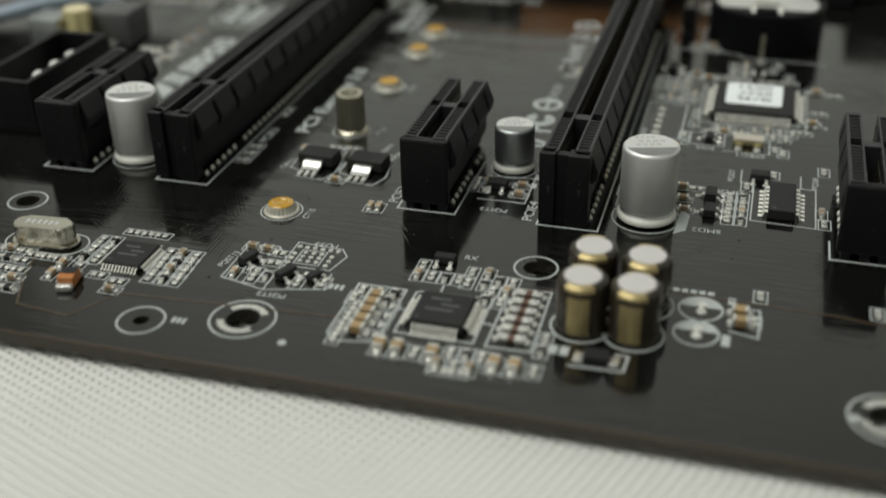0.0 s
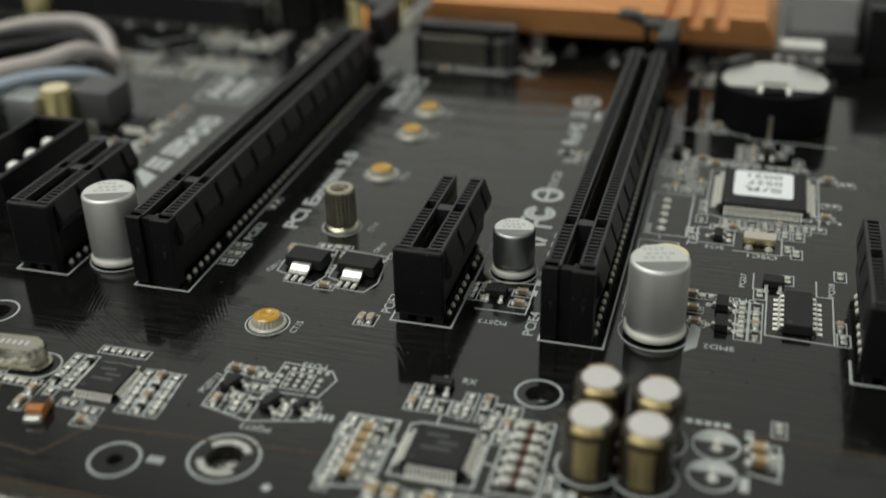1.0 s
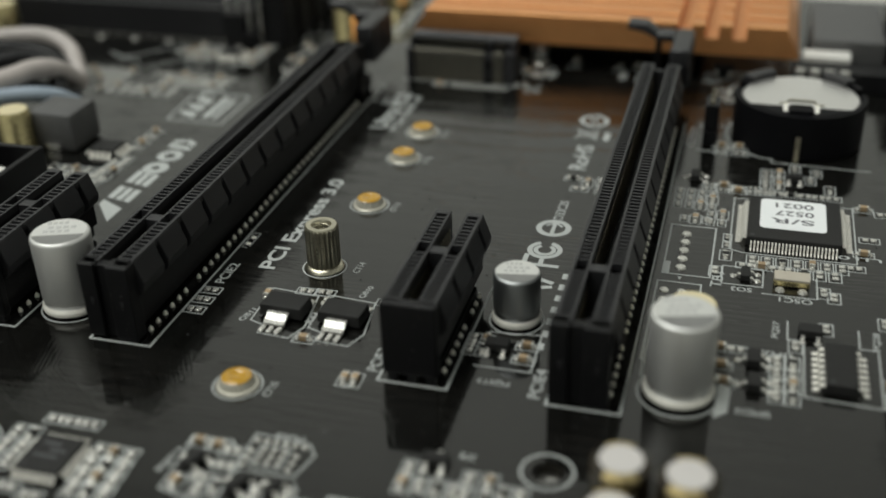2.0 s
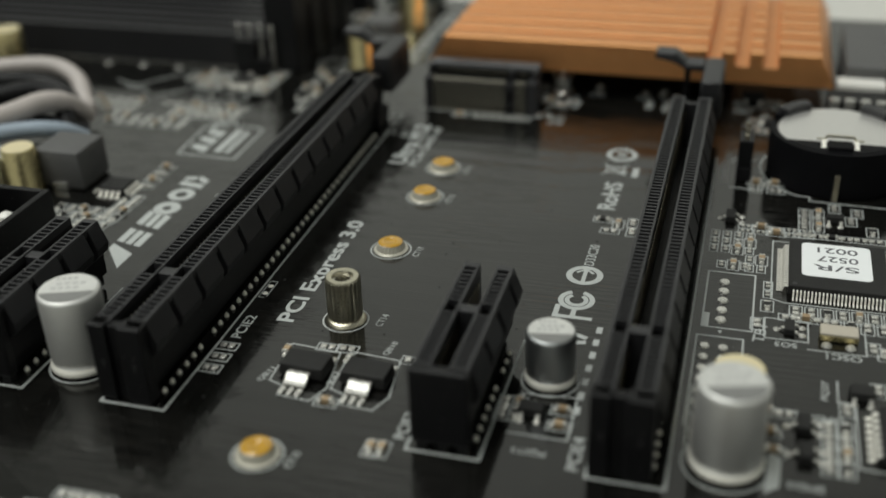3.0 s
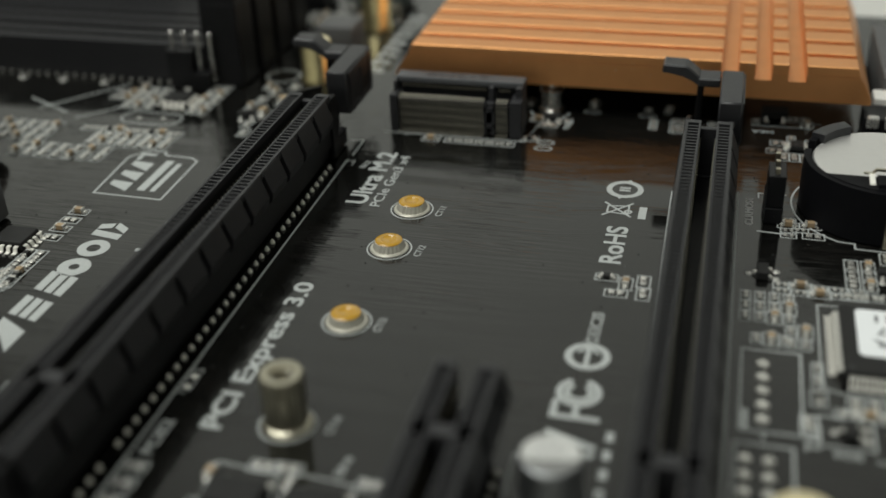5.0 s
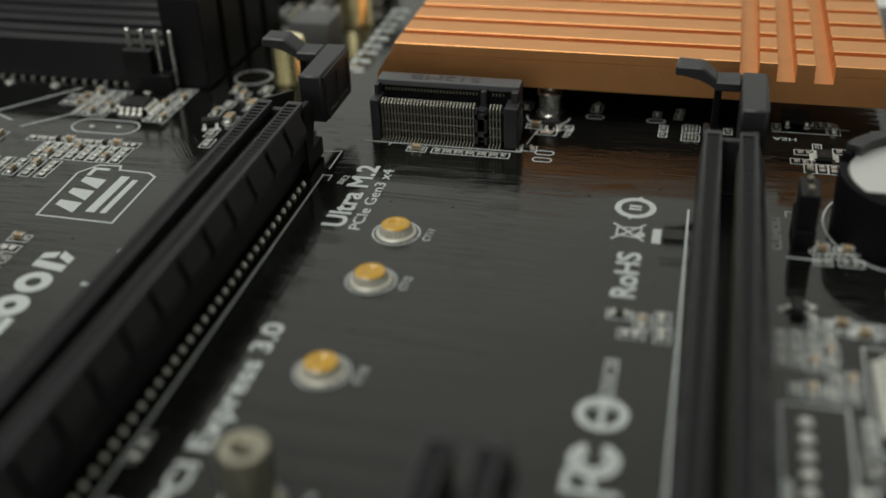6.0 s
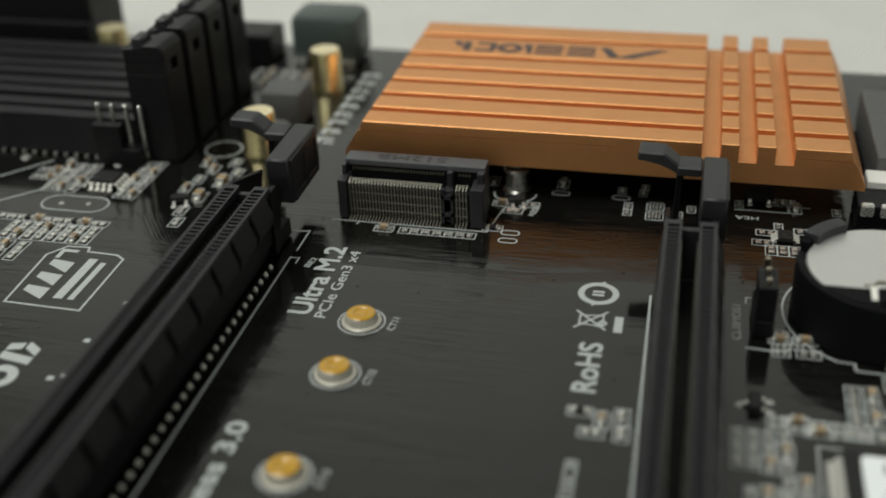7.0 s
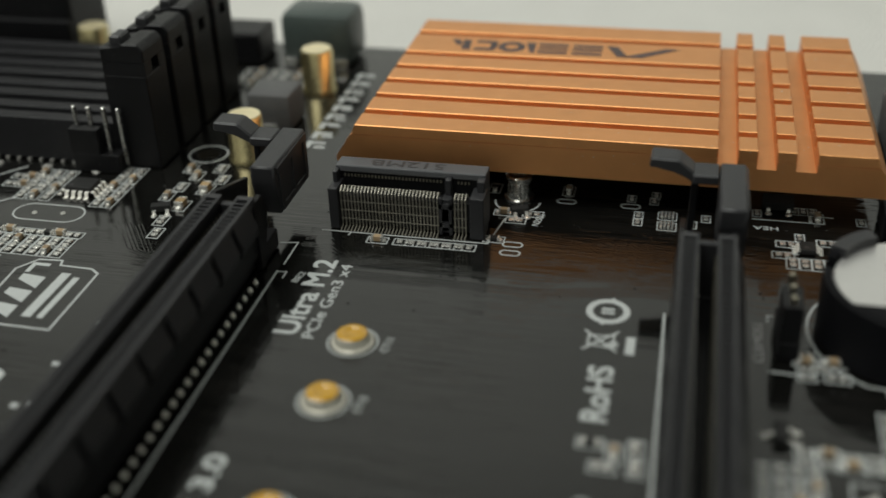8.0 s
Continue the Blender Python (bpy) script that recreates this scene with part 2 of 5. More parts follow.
def disc(bm, cx, cy, r, z0, z1, seg=24):
    return lathe(bm, ((0, z0), (r, z0), (r, z1), (0, z1)), cx, cy, seg)


INKZ = 0.045


def line(bm, pts, w=0.22, close=False, z=0.0):
    pts = [Vector(p) for p in pts]
    if close:
        pts = pts + [pts[0]]
    for a, b in zip(pts, pts[1:]):
        d = (b - a)
        if d.length < 1e-6:
            continue
        d.normalize()
        n = Vector((-d.y, d.x)) * w / 2
        e = d * w / 2
        prism(bm, [tuple(a - e + n), tuple(a - e - n), tuple(b + e - n), tuple(b + e + n)], "z", z + random.uniform(0.004, 0.009), z + INKZ + random.uniform(0, 0.01))
    return bm


def rect(bm, x0, y0, x1, y1, w=0.2):
    return line(bm, ((x0, y0), (x1, y0), (x1, y1), (x0, y1)), w, True)


def words(text, x, y, length, height, turn, material, parent, name="lettering", z=0.0, thick=0.05):
    """Lettering in the built-in font, stretched to a length and a height of its own."""
    cu = bpy.data.curves.new("lettering_curve", "FONT")
    cu.body = text
    weight = 0.02 if height > 2 else 0.007
    tmp = new("lettering_curve", cu)
    dg = bpy.context.evaluated_depsgraph_get()
    me = bpy.data.meshes.new_from_object(tmp.evaluated_get(dg))
    bpy.data.objects.remove(tmp)
    bpy.data.curves.remove(cu)
    # a heavier face: the strokes widened by overlapping passes, each a hair above the last
    bm = B()
    for k, (dx, dy) in enumerate(((0, 0), (1, 1), (-1, 1), (1, -1), (-1, -1))):
        me.transform(Matrix.Translation((dx * weight, dy * weight, 0.004 * k)))
        bm.from_mesh(me)
        me.transform(Matrix.Translation((-dx * weight, -dy * weight, -0.004 * k)))
    bpy.data.meshes.remove(me)
    xs = [v.co.x for v in bm.verts]
    ys = [v.co.y for v in bm.verts]
    sx, sy = length / (max(xs) - min(xs)), height / (max(ys) - min(ys))
    x0, y0 = min(xs), min(ys)
    for v in bm.verts:
        v.co = ((v.co.x - x0) * sx, (v.co.y - y0) * sy, thick + v.co.z)
    old = list(bm.faces)
    ex = bmesh.ops.extrude_face_region(bm, geom=old)
    for g in ex["geom"]:
        if isinstance(g, bmesh.types.BMVert):
            g.co.z = 0.004
    bm.transform(Matrix.Translation((x, y, z)) @ Matrix.Rotation(radians(turn), 4, "Z"))
    return part(name, bm, material, parent)


# ---- table, cloth and wall ----
def grid_sheet(x0, x1, y0, y1, nx, ny, height):
    bm = B()
    vs = [[bm.verts.new((x0 + (x1 - x0) * i / nx, y0 + (y1 - y0) * j / ny, height(x0 + (x1 - x0) * i / nx, y0 + (y1 - y0) * j / ny))) for i in range(nx + 1)] for j in range(ny + 1)]
    for j in range(ny):
        for i in range(nx):
            bm.faces.new((vs[j][i], vs[j][i + 1], vs[j + 1][i + 1], vs[j + 1][i]))
    return bm


tagged(part("ground", grid_sheet(-800, 800, -700, 900, 130, 130, lambda x, y: -2.6 + 0.4 * noise.noise((x / 90, y / 90, 0))), CLOTH, smooth=True), "off-white woven cloth spread under the circuit board", "tablecloth", kind="structure")
wall = B()
box(wall, -800, 800, 900, 912, -6, 1300)
tagged(part("wall_north", wall, WALL), "plain white wall behind the table", "wall", kind="structure")
# unseen walls added on three sides to bounce fill light onto the board
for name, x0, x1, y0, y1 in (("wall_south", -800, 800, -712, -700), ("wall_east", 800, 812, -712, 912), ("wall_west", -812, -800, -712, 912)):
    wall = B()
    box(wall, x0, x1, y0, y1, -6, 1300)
    tagged(part(name, wall, FILLWALL), "unseen grey wall added to bounce fill light", "wall", kind="structure")

# ---- circuit board ----
BOARD = (-190, 118, -43.2, 174.0)
HOLES = ((13.8, -36.5, 1.0), (26.2, -33.0, 2.1), (59.3, -11.8, 1.7), (-19.7, -11.5, 1.7), (102.8, -33.4, 2.1), (-19.2, 122.0, 1.9))
board = thing("circuit_board", 0, 0, "glossy black printed circuit board lying on white cloth", "circuit board")


def board_sheet():
    bm = B()
    x0, x1, y0, y1 = BOARD
    edges, loops = [], []
    corners = [bm.verts.new(p) for p in ((x0, y0, 0), (x1, y0, 0), (x1, y1, 0), (x0, y1, 0))]
    loops.append(corners)
    for cx, cy, r in HOLES:
        loops.append([bm.verts.new((cx + r * math.cos(2 * math.pi * k / 32), cy + r * math.sin(2 * math.pi * k / 32), 0)) for k in range(32)])
    for lp in loops:
        for i in range(len(lp)):
            edges.append(bm.edges.new((lp[i], lp[(i + 1) % len(lp)])))
    bmesh.ops.triangle_fill(bm, use_beauty=True, use_dissolve=False, edges=edges)
    return bm


part("solder_mask", board_sheet(), MASK, board, "glossy black solder mask")
core = board_sheet()
ex = bmesh.ops.extrude_face_region(core, geom=list(core.faces))
for v in core.verts:
    v.co.z = -0.02
for g in ex["geom"]:
    if isinstance(g, bmesh.types.BMVert):
        g.co.z = -1.6
part("laminate", core, EDGE, board, "brown fibreglass edge")


def mark(name, bm, label=""):
    return part(name, bm, SILK, board, label)


def marks(name, bm, label=""):
    """One printed mark for each separate shape in bm."""
    left = set(bm.verts)
    while left:
        seen, todo = set(), [left.pop()]
        while todo:
            v = todo.pop()
            if v not in seen:
                seen.add(v)
                todo += [e.other_vert(v) for e in v.link_edges]
        left -= seen
        order = sorted(seen, key=lambda v: v.index)
        one = B()
        copy = {v: one.verts.new(v.co) for v in order}
        for f in bm.faces:
            if f.verts[0] in seen:
                one.faces.new([copy[v] for v in f.verts])
        mark(name, one, label)
    bm.free()


# Bundles of fine traces that show as faint ridges in the gloss.
def trace_bundle(pts, n, pitch, w=0.3):
    bm = B()
    for k in range(n):
        off = (k - (n - 1) / 2) * pitch
        out = []
        for i, p in enumerate(pts):
            a = Vector(pts[max(0, i - 1)])
            b = Vector(pts[min(len(pts) - 1, i + 1)])
            d = (b - a).normalized()
            out.append((p[0] - d.y * off, p[1] + d.x * off))
        for a, b in zip(out, out[1:]):
            a, b = Vector(a), Vector(b)
            d = (b - a).normalized()
            nn = Vector((-d.y, d.x)) * w / 2
            top = 0.011 + 0.002 * (k % 3)
            p0, p1, p2, p3, p4, p5 = [bm.verts.new((*p, z)) for p, z in ((a + nn, 0.003), (b + nn, 0.003), (b, top), (a, top), (a - nn, 0.003), (b - nn, 0.003))]
            bm.faces.new((p0, p3, p2, p1))
            bm.faces.new((p3, p4, p5, p2))
    return tagged(part("trace_patch", bm, MASK, board), kind="stuff")


for y in (94, 90, 79, 72, 56, 53, 48, 38, 33):
    trace_bundle(((6, y), (40, y - 0.6), (52, y + 2), (62, y + 2)), 5, 0.5)
for y in (97, 101, 104):
    trace_bundle(((30, y + 3), (46, y + 1), (58, y + 6), (80, y + 7)), 6, 0.55)
for k in range(5):
    trace_bundle(((5.5, 96 + 2.4 * k), (9, 97 + 2.4 * k), (14, 92.5 + 1.2 * k)), 3, 0.5)
    trace_bundle(((-24 + 2 * k, 98), (-19 + 2 * k, 91), (-12 + 2 * k, 88)), 3, 0.5)
trace_bundle(((16, 100.8), (16, 97.5), (10, 93.5), (5.6, 93.4)), 16, 0.5)
trace_bundle(((46, 112), (46, 104), (52, 98.5), (59, 98)), 22, 0.6)
trace_bundle(((-18, -1), (-8, -11), (2, -17)), 9, 0.6)
trace_bundle(((-8, -1), (-6, -8), (4, -15)), 7, 0.6)
trace_bundle(((8, 0), (13, -8), (9, -15)), 8, 0.6)
trace_bundle(((36, -2), (30, -9), (30, -12)), 7, 0.6)
trace_bundle(((40, -4), (44, -10)), 8, 0.7)
for y in (5, -1, 24, 28, 43, 61, 66, 84):
    trace_bundle(((6, y), (14, y + 0.4), (34, y - 0.4)), 5, 0.55)
for y in (28, 36, 44, 50, 66, 88, 94):
    trace_bundle(((-30, y), (-14, y + 0.4), (-6, y + 3)), 7, 0.6)
trace_bundle(((6, -6), (10, -10), (15, -13), (15, -22)), 6, 0.6)
trace_bundle(((10, -4), (18, -14), (19, -16)), 7, 0.6)
trace_bundle(((62, 12), (76, 14), (76, 40)), 5, 0.6)
trace_bundle(((78, 2), (90, 1), (97, -2)), 6, 0.9)
trace_bundle(((-40, 62), (-20, 62)), 12, 0.7)
gb = B()
for p in (((-9, -25), (-7, -31), (-4, -37), (4, -38), (8, -31.5), (40, -29.5), (44, -23)), ((52, -22), (70, -13), (97, -14), (112, -16))):
    line(gb, p, 0.35)
part("guard_trace", gb, COPPER, board, "brown bare copper guard line")
eb = B()
box(eb, BOARD[0], BOARD[1], -43.1, -42.7, 0.004, 0.03)
part("edge_band", eb, COPPER, board)
via = B()
for k in range(240):
    x, y = random.uniform(-44, 104), random.uniform(-40, 112)
    if -6 < x < 6 or 55 < x < 67:
        continue
    disc(via, x, y, 0.18, 0.004, 0.03, 8)
tagged(part("plated_via", via, CHIP, board), kind="stuff")

# hole rings
for n, (cx, cy, r) in enumerate(HOLES):
    bm = B()
    R = (3.15, 4.35, 3.05, 3.05, 4.35, 3.3)[n]
    ring(bm, cx, cy, R - 0.28, R, 0.006, INKZ)
    mark("hole_ring", bm)
    bm = B()
    ring(bm, cx, cy, r, r + 0.01, -1.6, 0.0, 32)
    part("hole_wall", bm, HOLE, board)
for n in (1, 4):
    cx, cy, r = HOLES[n]
    for a in (30, 200):
        bm = B()
        ring(bm, cx, cy, 2.35, 3.25, 0.006, 0.09, 20, a, a + 115)
        part("mounting_pad", bm, SOLDER, board, "tinned arc-shaped pad")
bm = B()
disc(bm, 33.1, -36.6, 0.55, 0.005, 0.04)
disc(bm, 99.4, -34.1, 0.6, 0.005, 0.04)
marks("registration_mark", bm)


# ---- expansion slots ----
SLOTTOP = 11.2


def rail_profile(s):
    """Outer wall of a slot, across: the shoulder stands out over a narrower foot."""
    return [(s * 1.1, 0.5), (s * 2.3, 0.5), (s * 2.3, 2.2), (s * 3.15, 2.6), (s * 3.15, 8.0), (s * 3.15, 10.15), (s * 2.85, 10.15), (s * 2.85, 8.6), (s * 1.45, 8.6), (s * 1.45, 10.15), (s * 1.1, 10.15)]


def pcie_slot(cx, mid, length, label, group, open_end):
    t = thing("expansion_slot", cx, 0.4, label, "expansion slot", group)
    L = length
    bm = B()
    for s in (-1, 1):
        prism(bm, rail_profile(s), "y", 1.0, L)
    box(bm, -1.15, 1.15, 1.0, L, 0.5, 2.6)
    part("housing", bm, BLACK, t)
    bm = B()
    if open_end:
        box(bm, -3.6, -1.3, 0.0, 2.2, 0.3, SLOTTOP, 0.15)
        part("end_post", bm, BLACK, t)
        bm = B()
        box(bm, 0.48, 3.55, -0.2, 2.2, 0.3, SLOTTOP, 0.15)
        part("end_post", bm, BLACK, t)
        bm = B()
        box(bm, -1.32, 0.5, 0.7, 2.0, 0.03, SLOTTOP - 0.3, 0.1)
        part("end_web", bm, BLACK, t)
    else:
        box(bm, -3.6, 3.6, 0.0, 1.6, 0.9, SLOTTOP, 0.4)
        end = part("end_block", bm, BLACK, t)
        for x in (-2.9, -0.4, 2.0):
            bm = B()
            box(bm, x, x + 1.2, 0.1, 1.4, 0.02, 0.95)
            part("foot", bm, BLACK, end)
    # a small arrow-shaped mould mark on the end face
    if open_end:
        bm = B()
        for x in (-2.5, 1.9):
            prism(bm, [(x, 6.2), (x + 0.55, 6.2), (x + 0.28, 5.0)], "y", -0.28 if x > 0 else -0.08, 0.05)
        part("mould_mark", bm, DARK, t)
    # top rails with rims
    for s in (-1, 1):
        bm = B()
        a, b = sorted((s * 2.9, s * 3.35))
        box(bm, a, b, 0.6, L, 10.1, SLOTTOP, 0.08)
        a, b = sorted((s * 1.1, s * 1.42))
        box(bm, a, b, 1.2, L, 10.1, SLOTTOP, 0.06)
        part("top_rail", bm, DARK, t)
        bm = B()
        a, b = sorted((s * 1.38, s * 2.95))
        y = 2.4
        while y < L - 1.4:
            if not 13.0 < y < 15.2:
                box(bm, a, b, y, y + 0.3, 10.1, SLOTTOP - 0.04)
            y += 1.0
        box(bm, a, b, 0.7, 1.7, 10.1, SLOTTOP)
        box(bm, a, b, L - 1.0, L, 10.1, SLOTTOP)
        tagged(part("contact_comb", bm, DARK, t), kind="stuff")
        bm = B()
        a, b = sorted((s * 0.95, s * 1.13))
        y = 2.7
        while y < L - 1.4:
            if not 13.0 < y < 15.2:
                box(bm, a, b, y, y + 0.3, 4.0, 9.2)
            y += 1.0
        tagged(part("contact_strip", bm, PINGOLD, t, "recessed gilded contacts"), kind="stuff")
    bm = B()
    box(bm, -1.3, 1.3, 13.3, 15.0, 2.5, SLOTTOP - 0.2, 0.1)
    part("key_bar", bm, DARK, t)
    bm = B()
    box(bm, -1.3, 1.3, L - 1.0, L - 0.02, 2.5, SLOTTOP - (0.9 if open_end else 6), 0.1)
    part("end_bar", bm, DARK, t)
    # shoulder panels, with gaps between; light on their slope is in the paler black
    step = 6.57
    n = int((L - 1.5) / step)
    rest = L - 2.0 - n * step
    for s in (-1, 1):
        bulge = 1.0 if s > 0 else 0.35
        flank = [(s * 3.1, 10.95), (s * 3.38, 10.95), (s * (3.38 + 1.1 * bulge), 7.9), (s * (3.38 + 0.85 * bulge), 6.7), (s * 3.1, 5.6)]
        bm = B()
        prism(bm, flank, "y", 0.55, step - 0.5, 0.08)
        first = part("shoulder_panel", bm, LITBLACK, t)
        first.location.y = 1.5 * U
        for k in range(1, n):
            share("shoulder_panel", first, t, 0, 1.5 + k * step)
        if rest > 1.5:
            bm = B()
            prism(bm, flank, "y", 1.5 + n * step + 0.55, L, 0.08)
            part("shoulder_panel", bm, LITBLACK, t)
    # solder pins
    bm = B()
    lathe(bm, ((0, 0), (0.34, 0.0), (0.35, 0.2), (0.28, 0.4), (0.15, 0.55), (0.1, 0.68), (0, 0.7)), 0, 0, 12)
    pin = part("solder_pin", bm, BEAD, t, smooth=True)
    spots = [y + 1.2 for y in range(2, int(L) - 2, 2) if y != 14]
    out = 3.5
    pin.location = (out * U, spots[0] * U, 0)
    for s in (-1, 1):
        for y in spots:
            if (s, y) != (1, spots[0]):
                share("solder_pin", pin, t, out if s > 0 else -2.75, y)
    # printed outline
    bm = B()
    w = 4.4
    line(bm, ((mid - w - (0.7 if open_end else 0), L - 1.0 if open_end else 5.0), (mid - w, 0), (mid + w, 0), (mid + w, L + 0.5)), 0.28)
    mark("slot_outline", bm)
    return t


LONG, SHORT = "long black plastic expansion slot with retaining latch", "short black plastic expansion slot on the board"
pcie_slot(-20.7, -20.0, 24.6, SHORT, "short expansion slots", False)
slot_a = pcie_slot(-0.65, 0.2, 88.6, LONG, "long expansion slots", True)
pcie_slot(39.9, 40.2, 24.6, SHORT, "short expansion slots", False)
slot_b = pcie_slot(60.5, 61.2, 88.6, LONG, "long expansion slots", True)
pcie_slot(101.2, 101.4, 24.6, SHORT, "short expansion slots", False)


def latch(slot, ahead, aside):
    """The lever at the slot's end: an arm, a bridge across its back and a finger hook."""
    def shifted(bm):
        bmesh.ops.translate(bm, verts=bm.verts, vec=(aside, ahead, 0))
        return bm
    bm = B()
    prism(bm, [(94.3, 12.6), (107.4, 12.6), (107.0, 4.9), (95.6, 4.9), (94.3, 10.0)], "x", 0.3, 3.7, 0.25)
    lever = part("latch", shifted(bm), DARK, slot, "dark grey plastic retaining latch", True)
    bm = B()
    for y0, y1, z0, z1 in ((95.2, 107.0, 11.2, 12.2), (96.2, 106.8, 5.2, 6.2), (105.8, 107.0, 6.0, 11.4), (95.8, 97.2, 6.0, 11.4), (101.0, 102.0, 6.0, 11.4)):
        box(bm, 3.6, 3.92, y0, y1, z0, z1, 0.08)
    part("side_rib", shifted(bm), DARK, lever)
    bm = B()
    prism(bm, [(-3.2, 11.2), (0.2, 11.2), (0.2, 12.55), (-3.2, 12.55)], "y", 103.2, 107.2, 0.2)
    part("bridge", shifted(bm), DARK, lever)
    bm = B()
    prism(bm, [(-2.9, 11.0), (-2.9, 12.6), (-5.0, 14.3), (-8.6, 14.4), (-8.8, 13.0), (-5.4, 12.8)], "y", 103.6, 107.2, 0.25)
    part("finger_hook", shifted(bm), DARK, lever)
    bm = B()
    prism(bm, [(-3.4, 2.0), (-2.5, 2.0), (-2.2, 11.4), (-3.2, 11.4)], "y", 104.4, 106.8, 0.15)
    box(bm, -3.0, 3.0, 89.0, 95.0, 0.3, 3.0, 0.2)
    part("pivot_plate", shifted(bm), BLACK, lever)
    for s in (-1, 1):
        bm = B()
        a, b = sorted((s * 2.75, s * 3.5))
        end = 92.0 if s > 0 else 101.0 + ahead
        prism(bm, [(88.0, 0.4), (end - 2.5, 0.4), (end, 7.4), (90.5, 10.6), (88.0, 10.6)], "x", a, b, 0.1)
        part("latch_cheek", bm, BLACK, slot)


latch(slot_a, 0.0, 0.3)
latch(slot_b, -2.0, 0.8)
LONGTEXT = (("PCIE2", 7.1, 16.9, 5.7), ("PCIE4", 55.9, 0.8, 6.0), ("PCIE3", 35.3, 1.6, 5.0))
for s, x, y, n in LONGTEXT:
    words(s, x, y, n, 1.5, 90, SILK, board)


# ---- capacitors ----
def can(cx, cy, r, h, side, label, turn, half=True, ringr=None):
    t = thing("electrolytic_capacitor", cx, cy, label, "capacitor", "can capacitors", turn)
    bm = B()
    prof = [(0, 0.05), (r * 0.99, 0.05), (r * 1.05, 0.22), (r * 1.05, 0.5), (r * 1.01, 0.95), (r * 0.93, 1.4), (r * 0.9, 1.65), (r * 0.9, 1.78), (r * 0.95, 1.95), (r * 0.99, 2.2), (r, 2.5), (r, h - 0.55), (r * 0.985, h - 0.25), (r * 0.93, h - 0.03), (r * 0.9, h), (0, h)]
    prof = [(q, z + 0.45 * max(0.0, 1 - z / 3.0)) for q, z in prof]
    lathe(bm, prof, 0, 0, 56)
    part("can", bm, side, t, smooth=True)
    bm = B()
    lathe(bm, ((0, 0.03), (r * 0.86, 0.03), (r * 0.88, 0.55), (0, 0.55)), 0, 0, 40)
    part("rubber_bung", bm, BLACK, t, "black rubber bung", True)
    # crimp in paler metal than the can: its highlight is put into the colour
    bm = B()
    lathe(bm, ((r * 0.97, 0.46), (r * 1.05, 0.55), (r * 1.065, 0.85), (r * 1.04, 1.2), (r * 0.97, 1.5)), 0, 0, 56)
    part("base_lip", bm, PINTIN, t, "crimped lip with its highlight in the colour", True)
    bm = B()
    disc(bm, 0, 0, r * 0.9, h + 0.002, h + 0.05, 48)
    part("top", bm, CAPTOP, t, "pale printed top")
    if half:
        bm = B()
        seg = 24
        pts = [(r * 0.9 * math.cos(radians(a)), r * 0.9 * math.sin(radians(a))) for a in [197 + 146 * k / seg for k in range(seg + 1)]]
        prism(bm, pts, "z", h + 0.03, h + 0.075)
        part("polarity_mark", bm, CAPBAND, t, "dark grey segment")
        bm = B()
        for k, (x, y, n) in enumerate(((-0.5, 0.52, 0.75), (-0.42, 0.2, 1.0), (-0.55, -0.08, 0.95))):
            for j in range(4):
                box(bm, r * (x + n * j / 4), r * (x + n * (j + 0.72) / 4), r * y, r * (y + 0.17), h + 0.03, h + 0.07)
        part("print", bm, INK, t)
    bm = B()
    ring(bm, cx, cy, (ringr or r + 0.35), (ringr or r + 0.35) + 0.22, 0.006, INKZ, 56)
    mark("capacitor_ring", bm)
    return t


can(71.7, 6.0, 4.0, 11.5, ALU, "tall silver aluminium can capacitor beside a long slot", 15, True, 4.75)
can(49.6, 17.2, 3.15, 7.5, ALUDARK, "small blue-grey can capacitor between two slots", 10)
can(-10.6, 6.8, 4.0, 11.6, ALU, "tall silver aluminium can capacitor between two slots", 20)
bm = B()
prism(bm, [(76.0, 2.0), (77.6, 3.4), (77.8, 8.0), (76.4, 9.8)], "z", 0.006, 0.05)
mark("polarity_wedge", bm)


